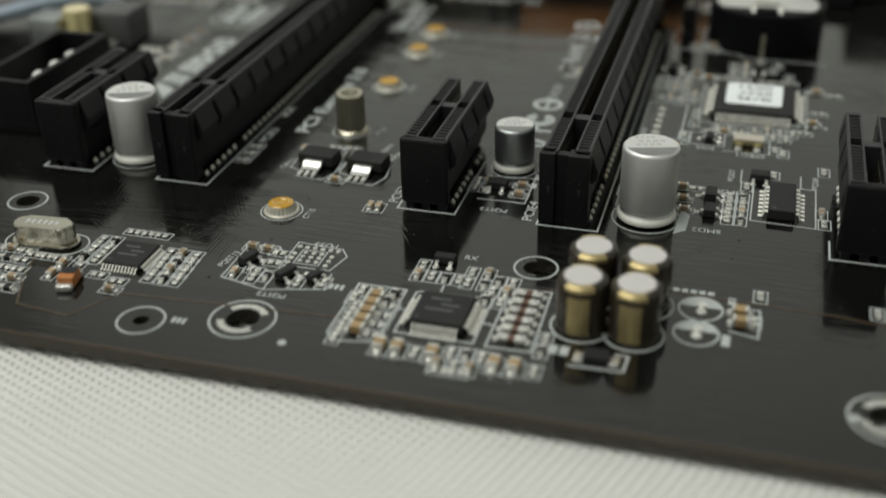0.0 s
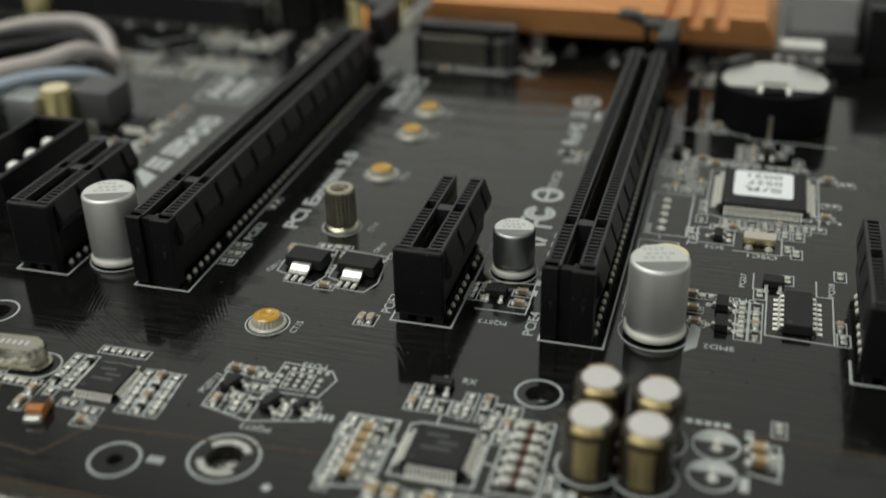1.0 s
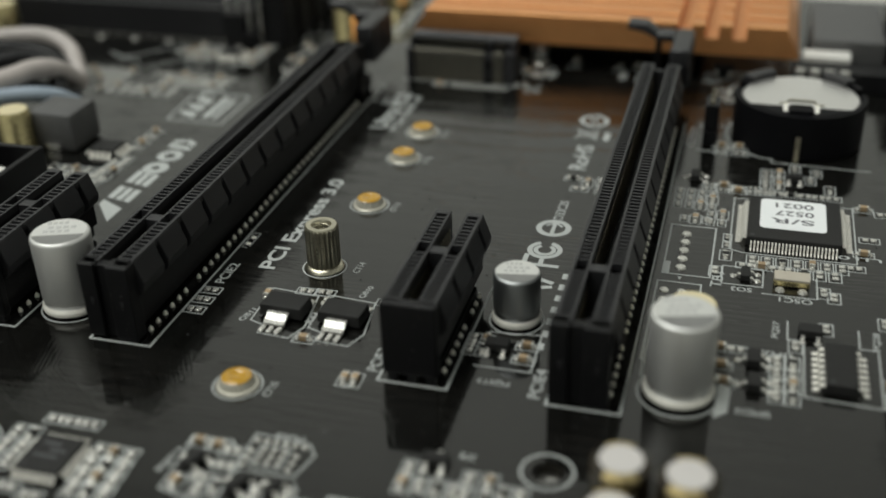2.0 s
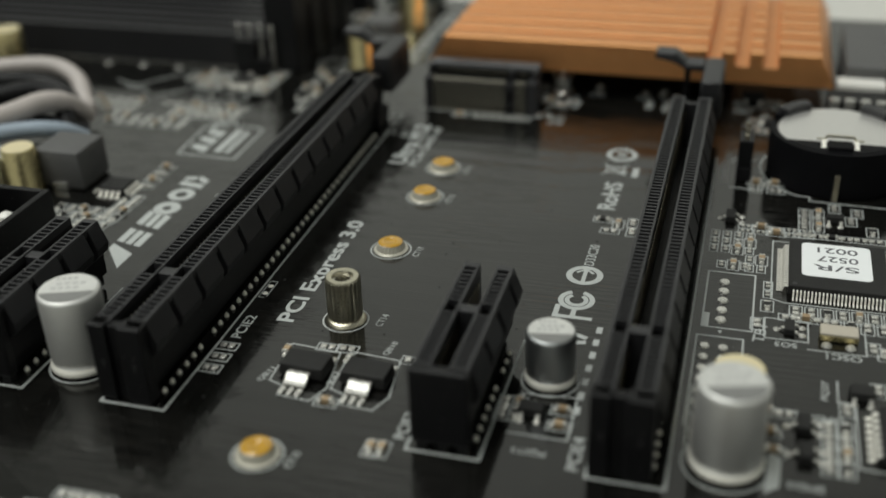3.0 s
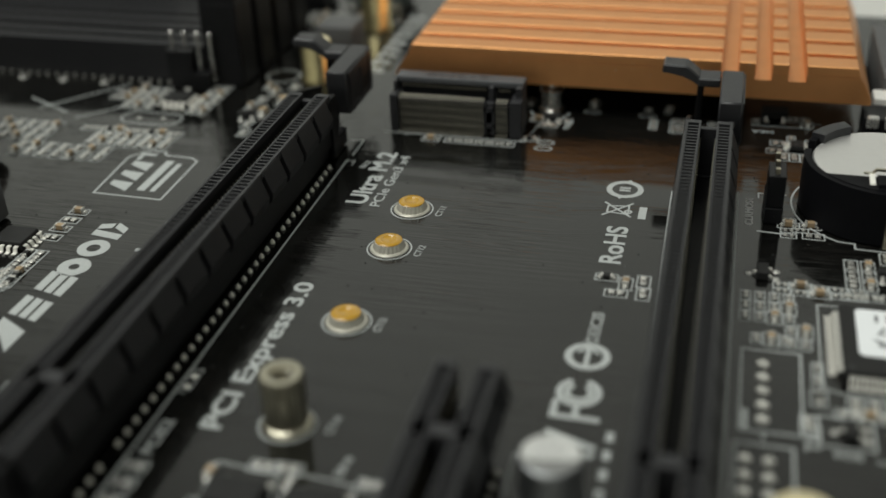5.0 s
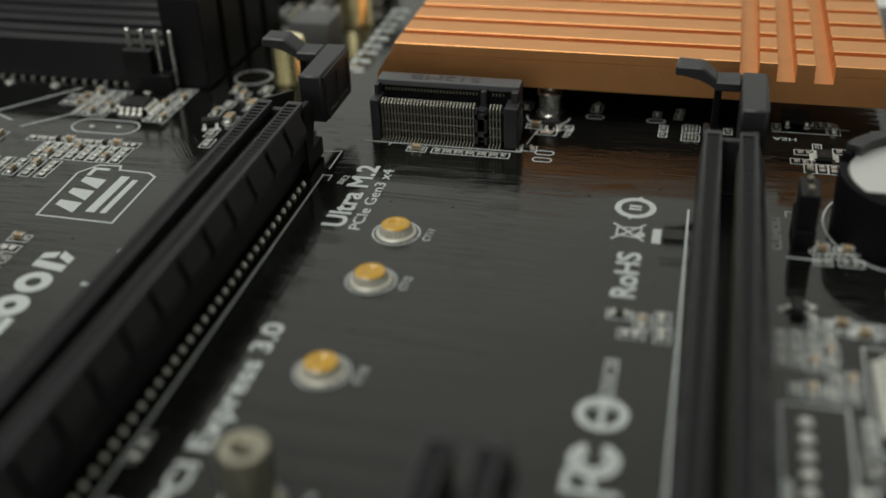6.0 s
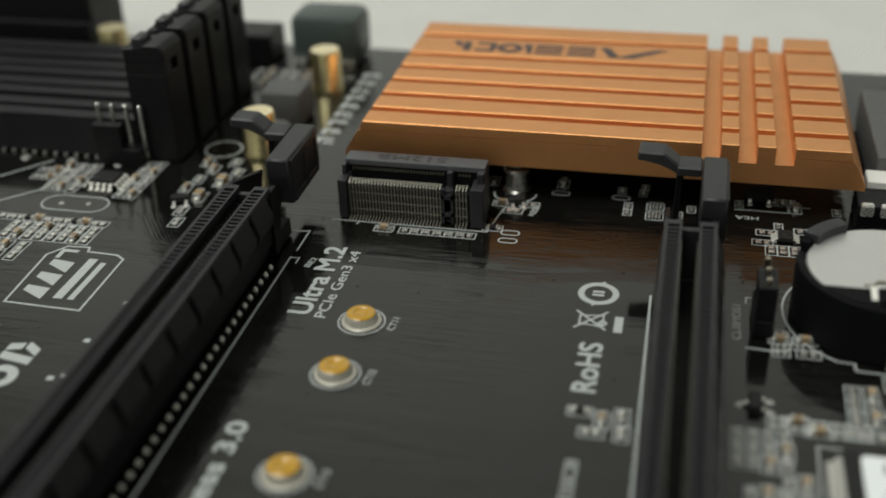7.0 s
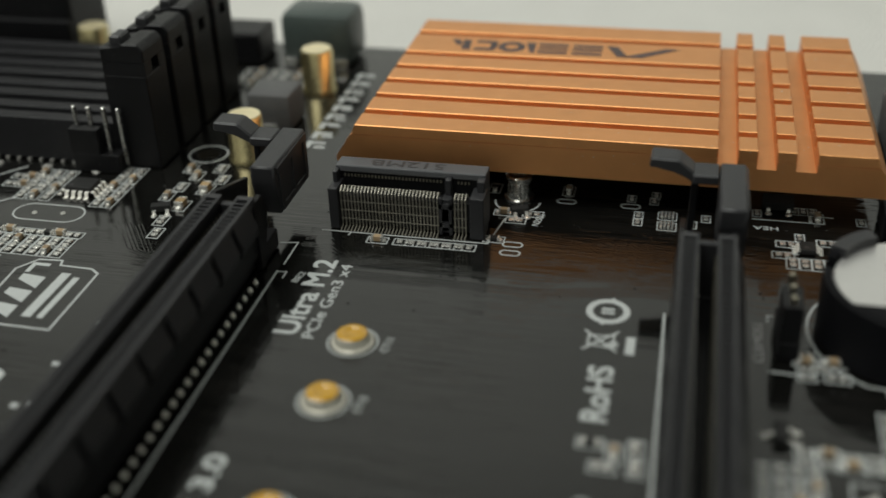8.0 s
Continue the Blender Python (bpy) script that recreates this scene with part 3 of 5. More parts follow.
def gold_cap(cx, cy):
    t = thing("audio_capacitor", cx, cy, "gold and black can capacitor with matt white top", "capacitor", "gold audio capacitors", random.uniform(-6, 6))
    r, h = 3.15, 7.3
    bm = B()
    lathe(bm, ((0, 0.05), (r, 0.05), (r, h - 0.9), (r * 0.97, h - 0.35), (r * 0.84, h - 0.02), (0, h - 0.02)), 0, 0, 48)
    part("sleeve", bm, SLEEVE, t, "glossy dark sleeve", True)
    for a in (-116, 66):
        bm = B()
        ring(bm, 0, 0, r, r + 0.03, 0.6, h - 1.5, 14, a, a + 50)
        part("gold_panel", bm, BRONZE, t, "dull gold printed panel", True)
    bm = B()
    lathe(bm, ((r * 0.99, h - 0.6), (r * 0.92, h - 0.16), (r * 0.82, h + 0.02), (r * 0.8, h - 0.2)), 0, 0, 48)
    part("rim", bm, SLEEVE, t, smooth=True)
    bm = B()
    lathe(bm, ((0, h - 0.05), (r * 0.72, h - 0.05), (r * 0.72, h + 0.06), (r * 0.68, h + 0.1), (0, h + 0.12)), 0, 0, 40)
    part("top", bm, WHITETOP, t)
    for a in (-125, 60):
        bm = B()
        sec = [(r * 0.995, h - 0.85), (r * 0.99, h - 0.4), (r * 0.87, h - 0.02), (r * 0.74, h + 0.03)]
        cols_ = [[bm.verts.new((q * math.cos(radians(a + 7 * k)), q * math.sin(radians(a + 7 * k)), z + 0.02)) for q, z in sec] for k in range(11)]
        for p, q in zip(cols_, cols_[1:]):
            for n in range(3):
                bm.faces.new((p[n], q[n], q[n + 1], p[n + 1]))
        part("gold_shoulder", bm, BRONZE, t, "gold printed shoulder", True)
    bm = B()
    ring(bm, cx, cy, 3.55, 3.85, 0.006, INKZ)
    mark("capacitor_ring", bm)


for x, y in ((67.5, -23.9), (74.0, -24.1), (67.6, -16.5), (74.4, -17.2)):
    gold_cap(x, y)

# empty round footprints
for x, y in ((81.4, -16.5), (81.3, -22.0)):
    bm = B()
    ring(bm, x, y, 2.55, 2.85, 0.006, INKZ)
    pts = [(x + 2.6 * math.cos(radians(a)), y + 2.6 * math.sin(radians(a))) for a in range(10, 171, 8)]
    prism(bm, pts, "z", 0.006, INKZ)
    mark("empty_footprint", bm, "white half-filled circle")
    for dy in (0.9, -0.6):
        bm = B()
        lathe(bm, ((0.0, 0.05), (0.75, 0.05), (0.6, 0.22), (0, 0.26)), x + 0.1, y + dy, 14)
        part("solder_pad", bm, SOLDER, board, smooth=True)

# ---- M.2 standoff, solder nuts and connector ----
for name, y in (("CT11", 75.0), ("CT12", 63.4), ("CT13", 45.0), ("CT15", -5.0)):
    t = thing("mounting_nut", 19.4, y, "plated mounting nut covered with a disc of amber tape", "nut", "solder-in mounting nuts")
    bm = B()
    lathe(bm, ((0, 0.03), (2.7, 0.03), (2.7, 0.15), (2.55, 0.3), (2.0, 0.36), (1.75, 1.3), (0, 1.3)), 0, 0, 48, lambda k: 1)
    part("flange", bm, NUT, t, smooth=True)
    bm = B()
    lathe(bm, ((2.32, 0.3), (2.28, 0.45), (1.95, 1.2), (1.8, 1.28)), 0, 0, 88, lambda k: 1.0 if k % 4 < 2 else 0.94)
    part("knurl", bm, NUT, t)
    bm = B()
    lathe(bm, ((0, 1.31), (1.88, 1.3), (1.9, 1.36), (1.65, 1.52), (1.05, 1.54), (0.85, 1.38), (0, 1.34)), 0, 0, 40)
    part("tape_disc", bm, AMBER, t, "amber polyimide tape", True)
    bm = B()
    ring(bm, 19.4, y, 2.98, 3.17, 0.006, INKZ)
    mark("nut_ring", bm)
    words(name, 24.1, y - 1.4, 2.9, 1.0, 86, SILK, board)

t = thing("standoff", 19.5, 24.6, "knurled nickel-plated threaded standoff", "standoff")
bm = B()
lathe(bm, ((0, 0.03), (2.85, 0.03), (2.9, 0.25), (2.7, 0.55), (2.3, 0.85), (0, 0.85)), 0, 0, 48)
part("flange", bm, BRASS, t, smooth=True)
bm = B()
lathe(bm, ((2.25, 0.85), (2.45, 1.0), (2.45, 6.75), (2.3, 7.05)), 0, 0, 88, lambda k: (1.0, 1.0, 0.93, 0.93)[k % 4])
part("knurled_post", bm, BRASS, t)
bm = B()
lathe(bm, ((1.25, 3.0), (1.25, 6.7), (1.5, 7.06), (2.2, 7.06), (2.28, 6.9)), 0, 0, 48)
part("collar", bm, BRASS, t, smooth=True)
bm = B()
for k in range(8):
    ring(bm, 0, 0, 1.1, 1.26, 3.6 + k * 0.4, 3.75 + k * 0.4, 32)
part("thread", bm, TIN, t)
bm = B()
ring(bm, 19.5, 24.6, 3.05, 3.25, 0.006, INKZ)
mark("nut_ring", bm)
words("CT14", 24.9, 24.0, 3.0, 1.05, 86, SILK, board)

t = thing("card_connector", 0, 0, "black edge-card connector with gilded contact rows", "connector")
X0, X1, Y0, Y1, ZT = 8.2, 30.6, 101.6, 107.0, 8.5
bm = B()
box(bm, X0 + 0.4, X1 - 0.4, Y0 + 3.7, Y1 + 0.9, 0.3, ZT - 0.9, 0.1)
box(bm, X0 + 1.5, X1 - 1.5, Y0 + 0.9, Y0 + 3.2, 0.6, 5.2, 0.1)
part("body", bm, BLACK, t)
bm = B()
box(bm, X0 + 0.3, X1 - 0.3, Y0 + 3.5, Y1 + 1.1, ZT - 1.0, ZT, 0.18)
part("lid", bm, LID, t)
for s, x in ((-1, X0), (1, X1)):
    bm = B()
    a, b = sorted((x, x - s * (2.0 if s > 0 else 1.4)))
    box(bm, a, b, Y0, Y0 + 3.6, 0.1, 6.5, 0.15)
    a, b = sorted((x - s * 0.25, x - s * (1.3 if s > 0 else 0.9)))
    box(bm, a, b, Y0 + 2.0, Y1 + 0.8, 0.1, ZT - 0.35, 0.15)
    part("end_post", bm, DARK, t)
bm = B()
box(bm, 24.5, 25.7, Y0 + 0.9, Y0 + 3.6, 0.3, 5.6, 0.1)
box(bm, 24.7, 25.6, Y0 + 2.2, Y0 + 3.6, 5.4, 8.0, 0.2)
box(bm, 24.2, 26.0, Y0 + 0.3, Y0 + 1.0, 1.5, 2.2)
box(bm, 24.2, 26.0, Y0 + 0.3, Y0 + 1.0, 4.4, 5.1)
box(bm, 24.2, 24.6, Y0 + 0.3, Y0 + 1.0, 0.3, 6.0)
box(bm, 25.6, 26.0, Y0 + 0.3, Y0 + 1.0, 0.3, 6.0)
part("key_post", bm, DARK, t)
bm = B()
prism(bm, [(0.9, 0.25), (-0.5, 0.08), (-0.5, 0.2), (0.7, 0.4), (0.55, 5.9), (1.6, 6.4), (1.6, 6.25), (0.8, 5.8)], "x", -0.075, 0.075)
wire = part("contact", bm, CONTACT, t)
xs = [9.9 + 0.5 * k for k in range(29)] + [26.4 + 0.5 * k for k in range(4)]
wire.location = (xs[0] * U, Y0 * U, 0)
for x in xs[1:]:
    share("contact", wire, t, x, Y0)
bm = B()
for x in xs:
    box(bm, x - 0.12, x + 0.12, Y0 + 3.3, Y0 + 3.45, 6.9, 7.3)
    box(bm, x - 0.1, x + 0.1, Y0 + 2.3, Y0 + 2.5, 5.5, 5.9)
part("upper_contact_row", bm, PINGOLD, t)
bm = B()
for z in (1.5, 2.9, 4.3):
    box(bm, 9.7, 24.1, Y0 + 0.58, Y0 + 0.66, z, z + 0.1)
    box(bm, 26.2, 28.1, Y0 + 0.58, Y0 + 0.66, z, z + 0.1)
part("spacer_line", bm, CONTACT, t)
words("512MB", 24.2, Y0 + 5.9, 10.8, 1.7, 180, DARK, t, "moulded_lettering", ZT - 0.035)
bm = B()
line(bm, ((9, 101), (7.2, 101), ), 0.2)
line(bm, ((7.2, 101), (31.2, 101), (32.4, 108.5)), 0.2)
line(bm, ((11.5, 101), (11.3, 100.2)), 0.2)
mark("connector_outline", bm)

# ---- chipset heatsink ----
t = thing("heatsink", 0, 0, "orange anodised aluminium heatsink with milled grooves", "heatsink")
HX0, HX1, HY0, HY1 = 9.4, 82.3, 112.3, 159.2
bm = B()
prism(bm, [(HX0 - 3.1, 5.55), (HX1 + 2.6, 5.55), (HX1 + 2.6, 6.4), (HX1 + 1.3, 8.8), (HX0 - 1.55, 8.8), (HX0 - 3.1, 6.4)], "y", HY0, HY1)
part("base_plate", bm, ORANGE, t)
cols = ((HX0, 61.4), (64.1, 66.7), (69.3, 71.9), (74.6, HX1))
cuts = [HY0] + [117.45 + 6.24 * k for k in range(5)] + [152.5, HY1]
for c, (a, b) in enumerate(cols):
    left = 1.6 if c == 0 else 0.0
    right = 1.35 if c == 3 else 0.0
    bm = B()
    prism(bm, [(a - left, 8.8), (b + right, 8.8), (b + right * 0.4, 10.0), (a - left * 0.4, 10.0)], "y", HY0, HY1)
    part("fin_web", bm, ORANGE, t)
    for y0, y1 in zip(cuts, cuts[1:]):
        bm = B()
        prism(bm, [(a - left * 0.4, 9.98), (b + right * 0.4, 9.98), (b, 11.6), (a, 11.6)], "y", y0 + (0 if y0 == HY0 else 0.86), y1 - (0 if y1 == HY1 else 0.86), 0.1)
        part("fin", bm, ORANGE, t)
# the maker's mark on the top: plain dark shapes of its size
def top_shape(poly):
    bm = B()
    prism(bm, poly, "z", 11.602, 11.64)
    part("printed_mark", bm, DIM, t, "dark printed shape")


top_shape([(54.8, 149.6), (52.6, 149.6), (45.6, 145.0), (48.8, 145.0)])
top_shape([(44.8, 145.0), (46.6, 145.0), (44.6, 149.6), (42.8, 149.6)])
for x in (31.6, 37.4):
    for y in (145.1, 146.9, 148.6):
        top_shape([(x, y), (x + 4.9, y), (x + 4.6, y + 1.0), (x - 0.3, y + 1.0)])
top_shape([(30.2, 145.1), (31.0, 145.1), (30.8, 149.6), (29.2, 149.6)])
bm = B()
ring(bm, 26.9, 147.3, 1.1, 2.3, 11.602, 11.64, 28)
part("printed_mark", bm, DIM, t, "dark printed shape")
for y in (145.1, 148.6):
    top_shape([(20.6, y), (24.0, y), (24.2, y + 1.0), (20.8, y + 1.0)])
top_shape([(23.2, 146.0), (24.4, 146.0), (24.4, 148.7), (23.2, 148.7)])
top_shape([(18.6, 145.1), (20.0, 145.1), (19.6, 149.6), (18.2, 149.6)])
top_shape([(16.2, 149.6), (17.6, 149.6), (18.4, 147.2), (17.4, 147.2)])
bm = B()
box(bm, 26, 66, 126, 150, 0.05, 5.57)
part("thermal_block", bm, CHIP, t)
t = thing("push_pin", 33.4, 115.2, "shiny metal heatsink fixing post", "fixing post")
bm = B()
lathe(bm, ((0, 0), (2.2, 0), (2.25, 0.4), (1.8, 0.55), (1.72, 1.0), (1.75, 3.1), (2.0, 3.3), (2.0, 3.9), (1.8, 4.1), (1.0, 4.1), (0.8, 3.6), (0, 3.6)), 0, 0, 28)
part("post", bm, TIN, t, smooth=True)


# ---- small surface-mounted parts ----
def smd_kind(name, label, category, group, w, l, h, body, pads=0.32):
    """A prototype, long side along y."""
    t = thing(name, 0, 0, label, category, group)
    if body is not None:
        bm = B()
        box(bm, -w / 2, w / 2, -l / 2 + pads - 0.04, l / 2 - pads + 0.04, 0.05, h, 0.05)
        part("body", bm, body, t)
    for s in (-1, 1):
        bm = B()
        y0, y1 = sorted((s * (l / 2 - pads), s * (l / 2 + 0.22)))
        if body is not None:
            box(bm, -w / 2, w / 2, y0, s * l / 2 if s > 0 else y1, 0.04, h + 0.03, 0.06) if s > 0 else box(bm, -w / 2, w / 2, s * l / 2, y1, 0.04, h + 0.03, 0.06)
            lathe(bm, ((0, 0.03), (w * 0.5, 0.03), (w * 0.4, h * 0.35), (0, h * 0.55)), 0, s * (l / 2 + 0.05), 10)
        else:
            y0, y1 = sorted((s * 0.16, s * l * 0.62))
            box(bm, -w * 0.56, w * 0.56, y0, y1, 0.02, 0.3, 0.13)
        part("terminal" if body is not None else "solder_bump", bm, SOLDER, t, smooth=True)
    return t


PROTO = {
    "R": smd_kind("chip_resistor", "tiny black chip resistor with tinned ends", "resistor", "chip resistors", 0.85, 1.6, 0.5, CHIP),
    "C": smd_kind("ceramic_capacitor", "tiny tan ceramic chip capacitor with tinned ends", "capacitor", "ceramic capacitors", 0.85, 1.6, 0.8, TAN),
    "Y": smd_kind("ceramic_capacitor", "amber ceramic chip capacitor with tinned ends", "capacitor", "amber ceramic capacitors", 1.35, 2.1, 1.1, AMBERCAP, 0.45),
    "W": smd_kind("ferrite_bead", "wide chip bead with brown body and tinned ends", "ferrite bead", "wide chip beads", 1.25, 3.6, 0.6, BROWN, 1.42),
    "S": smd_kind("solder_pad_pair", "pair of very small bare solder pads", "solder pads", "small bare solder pads", 0.6, 1.05, 0.3, None),
    "P": smd_kind("solder_pad_pair", "pair of bare rounded solder pads", "solder pads", "bare solder pads", 0.82, 1.6, 0.3, None),
}
USED = set()


def smd(bm, kind, x, y, turn=0.0, boxed=True):
    m = Matrix.LocRotScale((x * U, y * U, 0), Euler((0, 0, radians(turn + random.uniform(-1.5, 1.5)))), None)
    if kind in USED:
        copy_thing(PROTO[kind], m)
    else:
        USED.add(kind)
        PROTO[kind].matrix_basis = m
    if boxed:
        a, b = {"Y": (1.05, 1.65), "S": (0.6, 1.05)}.get(kind, (0.85, 1.45))
        if turn % 180:
            a, b = b, a
        rect(bm, x - a, y - b, x + a, y + b, 0.16)


def smd_grid(kinds, x, y, nx, ny, dx, dy, turn=0.0, boxed=True, skew=0.0):
    """A block of small parts; kinds is read round and round."""
    bm = B()
    k = 0
    for j in range(ny):
        for i in range(nx):
            c = kinds[k % len(kinds)]
            k += 1
            if c != "-":
                smd(bm, c, x + i * dx + j * skew, y + j * dy, turn, boxed)
    if boxed and len(bm.verts):
        tagged(mark("part_outline", bm), kind="stuff")
    else:
        bm.free()


def smd_list(spots, turn=0.0, boxed=True):
    bm = B()
    for kind, x, y in spots:
        smd(bm, kind, x, y, turn, boxed)
    if boxed:
        tagged(mark("part_outline", bm), kind="stuff")
    else:
        bm.free()


def sot(x, y, turn=0.0, w=3.0, d=1.5, h=1.1, three=True):
    t = thing("transistor", x, y, "small black three-legged transistor soldered flat", "transistor", "small transistors", turn)
    bm = B()
    box(bm, -w / 2, w / 2, -d / 2, d / 2, 0.1, h, 0.08, 0.08)
    part("body", bm, CHIP, t)
    for lx, s in ((-w * 0.32, -1), (w * 0.32, -1), (0, 1)):
        bm = B()
        poly = [(s * d * 0.45, 0.55), (s * (d / 2 + 0.35), 0.5), (s * (d / 2 + 0.55), 0.18), (s * (d / 2 + 1.0), 0.14), (s * (d / 2 + 1.0), 0.02), (s * (d / 2 + 0.45), 0.02), (s * (d / 2 + 0.25), 0.38), (s * d * 0.45, 0.42)]
        prism(bm, poly, "x", lx - 0.24, lx + 0.24)
        lathe(bm, ((0, 0.02), (0.5, 0.02), (0.35, 0.2), (0, 0.3)), lx, s * (d / 2 + 0.95), 10)
        part("lead", bm, SOLDER, t)
    return t


def gull(bm, out, top=0.75, w=0.13):
    prism(bm, [(-0.05, top), (out * 0.35, top - 0.03), (out * 0.55, 0.18), (out, 0.14), (out, 0.03), (out * 0.45, 0.03), (out * 0.28, top - 0.17), (-0.05, top - 0.15)], "x", -w, w)
    return bm


def quad_chip(name, x, y, w, d, h, n, pitch, out, label, turn=0.0, sides=4):
    t = thing(name, x, y, label, "microchip", "", turn)
    bm = B()
    box(bm, -w / 2, w / 2, -d / 2, d / 2, 0.15, h, 0.12, 0.1)
    part("body", bm, CHIP, t)
    bm = B()
    disc(bm, -w / 2 + 0.9, -d / 2 + 0.9, 0.35, h - 0.02, h + 0.012, 16)
    part("corner_dot", bm, DARK, t)
    if w > 5:
        for row, (a, b) in enumerate(((-0.28, 0.1), (-0.05, 0.3), (-0.3, 0.22))):
            bm = B()
            box(bm, a * w, b * w, (0.22 - 0.17 * row) * d, (0.28 - 0.17 * row) * d, h - 0.02, h + 0.01)
            part("printed_bar", bm, LID, t)
    lead = None
    places = []
    for k in range(n):
        o = (k - (n - 1) / 2) * pitch
        places += [(w / 2, o, -90), (-w / 2, o, 90)]
        if sides == 4:
            places += [(o, d / 2, 0), (o, -d / 2, 180)]
    for px_, py_, a in places:
        if lead is None:
            lead = part("lead", gull(B(), out, h * 0.62, 0.1 if pitch < 1 else 0.3), PINTIN, t)
            lead.location = (px_ * U, py_ * U, 0)
            lead.rotation_euler = (0, 0, radians(a))
        else:
            share("lead", lead, t, px_, py_, 0, a)
    return t


def pad_bumps(pts, r=0.5):
    for x, y in pts:
        bm = B()
        lathe(bm, ((0, 0.02), (r, 0.02), (r * 0.85, r * 0.3), (0, r * 0.45)), x, y, 14)
        part("solder_pad", bm, SOLDER, board, smooth=True)


# audio corner
quad_chip("audio_chip", 50.5, -26.3, 7.0, 7.0, 1.5, 12, 0.5, 1.5, "square black audio chip with fine tinned leads")
bm = B()
line(bm, ((45.6, -31.0), (45.6, -21.6), (46.8, -20.9), (55.6, -20.9), (55.6, -31.0), (45.6, -31.0)), 0.26)
line(bm, ((48.6, -20.9), (48.6, -19.2)), 0.26)
line(bm, ((55.6, -26.4), (57.3, -26.6)), 0.26)
line(bm, ((45.6, -26.0), (44.2, -25.8)), 0.26)
line(bm, ((37.6, -21.4), (44.2, -21.4), (44.2, -33.6), (38.9, -34.6), (37.6, -33.0)), 0.26, True)
line(bm, ((57.2, -17.6), (62.6, -17.4), (62.8, -31.0), (57.2, -31.2)), 0.26, True)
marks("audio_outline", bm)
smd_grid("Y", 41.1, -31.9, 1, 5, 0, 1.9, 90, False)
smd_grid("P", 43.1, -32.4, 1, 4, 0, 2.2, 90)
smd_grid("PPR", 38.6, -22.9, 3, 2, 2.2, -1.9, 0, True, -0.5)
smd_grid("P", 38.9, -34.0, 1, 4, 0, 2.4, 0)
smd_grid("YYPY", 45.0, -34.6, 4, 1, 2.2, 0, 0, True)
smd_grid("CPCPP", 52.6, -36.2, 3, 1, 2.0, 0, 0)
smd_grid("PRPC", 53.6, -33.6, 3, 1, 1.9, 0, 0)
smd_grid("YYPY", 59.2, -34.8, 3, 1, 2.4, 0, 0, True)
smd_grid("P", 53.3, -37.3, 2, 1, 2.0, 0, 90)
smd_grid("W", 60.0, -29.2, 1, 6, 0, 2.05, 90, False)
smd_grid("RP", 64.0, -30.6, 1, 2, 0, 2.6, 0)
smd_grid("PC", 44.5, -14.9, 1, 2, 0.2, -2.6, 0)
smd_grid("PRP", 46.4, -17.4, 3, 1, 1.9, 0, 0)
sot(47.1, -13.2, 0)
words("RX", 49.4, -12.0, 1.8, 1.1, 0, SILK, board)
smd_grid("PCPR", 51.4, -15.2, 2, 2, 2.3, -2.6, 0)
smd_grid("RPPC", 55.4, -16.6, 2, 3, 1.9, -2.4, 0, True, -0.3)

# network corner
t = thing("quartz_crystal", -9.4, -21.9, "flat oval silver metal quartz crystal can", "crystal", "", 4)


def oval(bm, half, r, z0, z1, cx=0.0, cy=0.0, seg=14, inset=0.0):
    pts = [(cx + half + r * math.cos(radians(a)), cy + r * math.sin(radians(a))) for a in [-90 + 180 * k / seg for k in range(seg + 1)]]
    pts += [(cx - half + r * math.cos(radians(a)), cy + r * math.sin(radians(a))) for a in [90 + 180 * k / seg for k in range(seg + 1)]]
    prism(bm, pts, "z", z0, z1, inset)
    return pts


bm = B()
oval(bm, 2.95, 2.1, 0.15, 0.55, inset=0.08)
part("base_flange", bm, NICKEL, t, smooth=True)
bm = B()
oval(bm, 2.85, 1.7, 0.53, 3.2, inset=0.3)
part("can", bm, NICKEL, t, smooth=True)
bm = B()
for k in range(6):
    box(bm, -2.6 + k * 0.9, -2.1 + k * 0.9, -0.45, 0.55, 3.2, 3.23)
part("print", bm, INK, t)
bm = B()
pts = oval(B(), 3.4, 2.9, 0, 1, -9.4, -21.9)
line(bm, pts, 0.24, True)
mark("crystal_outline", bm)
quad_chip("network_chip", 4.8, -23.0, 5.8, 6.2, 0.95, 11, 0.5, 0.9, "square black network chip with fine leads")
smd_grid("PCPPRP", 9.3, -20.6, 3, 4, 2.0, -2.1, 0, True, 0.15)
smd_grid("PRP", -1.9, -19.6, 2, 3, 2.0, -2.4, 0)
smd_grid("PP", 1.4, -16.4, 3, 1, 2.2, 0, 90)
smd_grid("CP", -3.6, -27.0, 2, 2, 2.4, -2.6, 0)
smd_grid("P", -9.0, -25.6, 3, 1, 2.0, 0.0, 90)
smd_grid("PCPPR", -15.0, -25.0, 3, 5, 2.1, -2.3, 90, True, 0.9)
smd_list((("P", 6.0, -29.0), ("C", 6.3, -31.2), ("P", 2.6, -28.2)), 90)
bm = B()
ring(bm, 12.0, -22.6, 1.6, 1.8, 0.006, INKZ, 32)
mark("coil_ring", bm)
t = thing("diode", 0.1, -31.0, "glossy orange-brown diode with tinned end caps", "diode", "", 12)
bm = B()
box(bm, -1.1, 1.1, -1.3, 1.5, 0.15, 1.7, 0.12)
part("body", bm, RUST, t)
bm = B()
box(bm, -1.05, 1.05, -0.2, 1.52, 1.7, 1.76, 0.02)
part("top_band", bm, CHIP, t)
for y0, y1 in ((-2.4, -1.25), (1.45, 2.3)):
    bm = B()
    box(bm, -1.15, 1.15, y0, y1, 0.05, 1.0, 0.3)
    part("end_cap", bm, SOLDER, t, smooth=True)

sot(20.9, -19.6, 70)
sot(27.4, -22.0, 65)
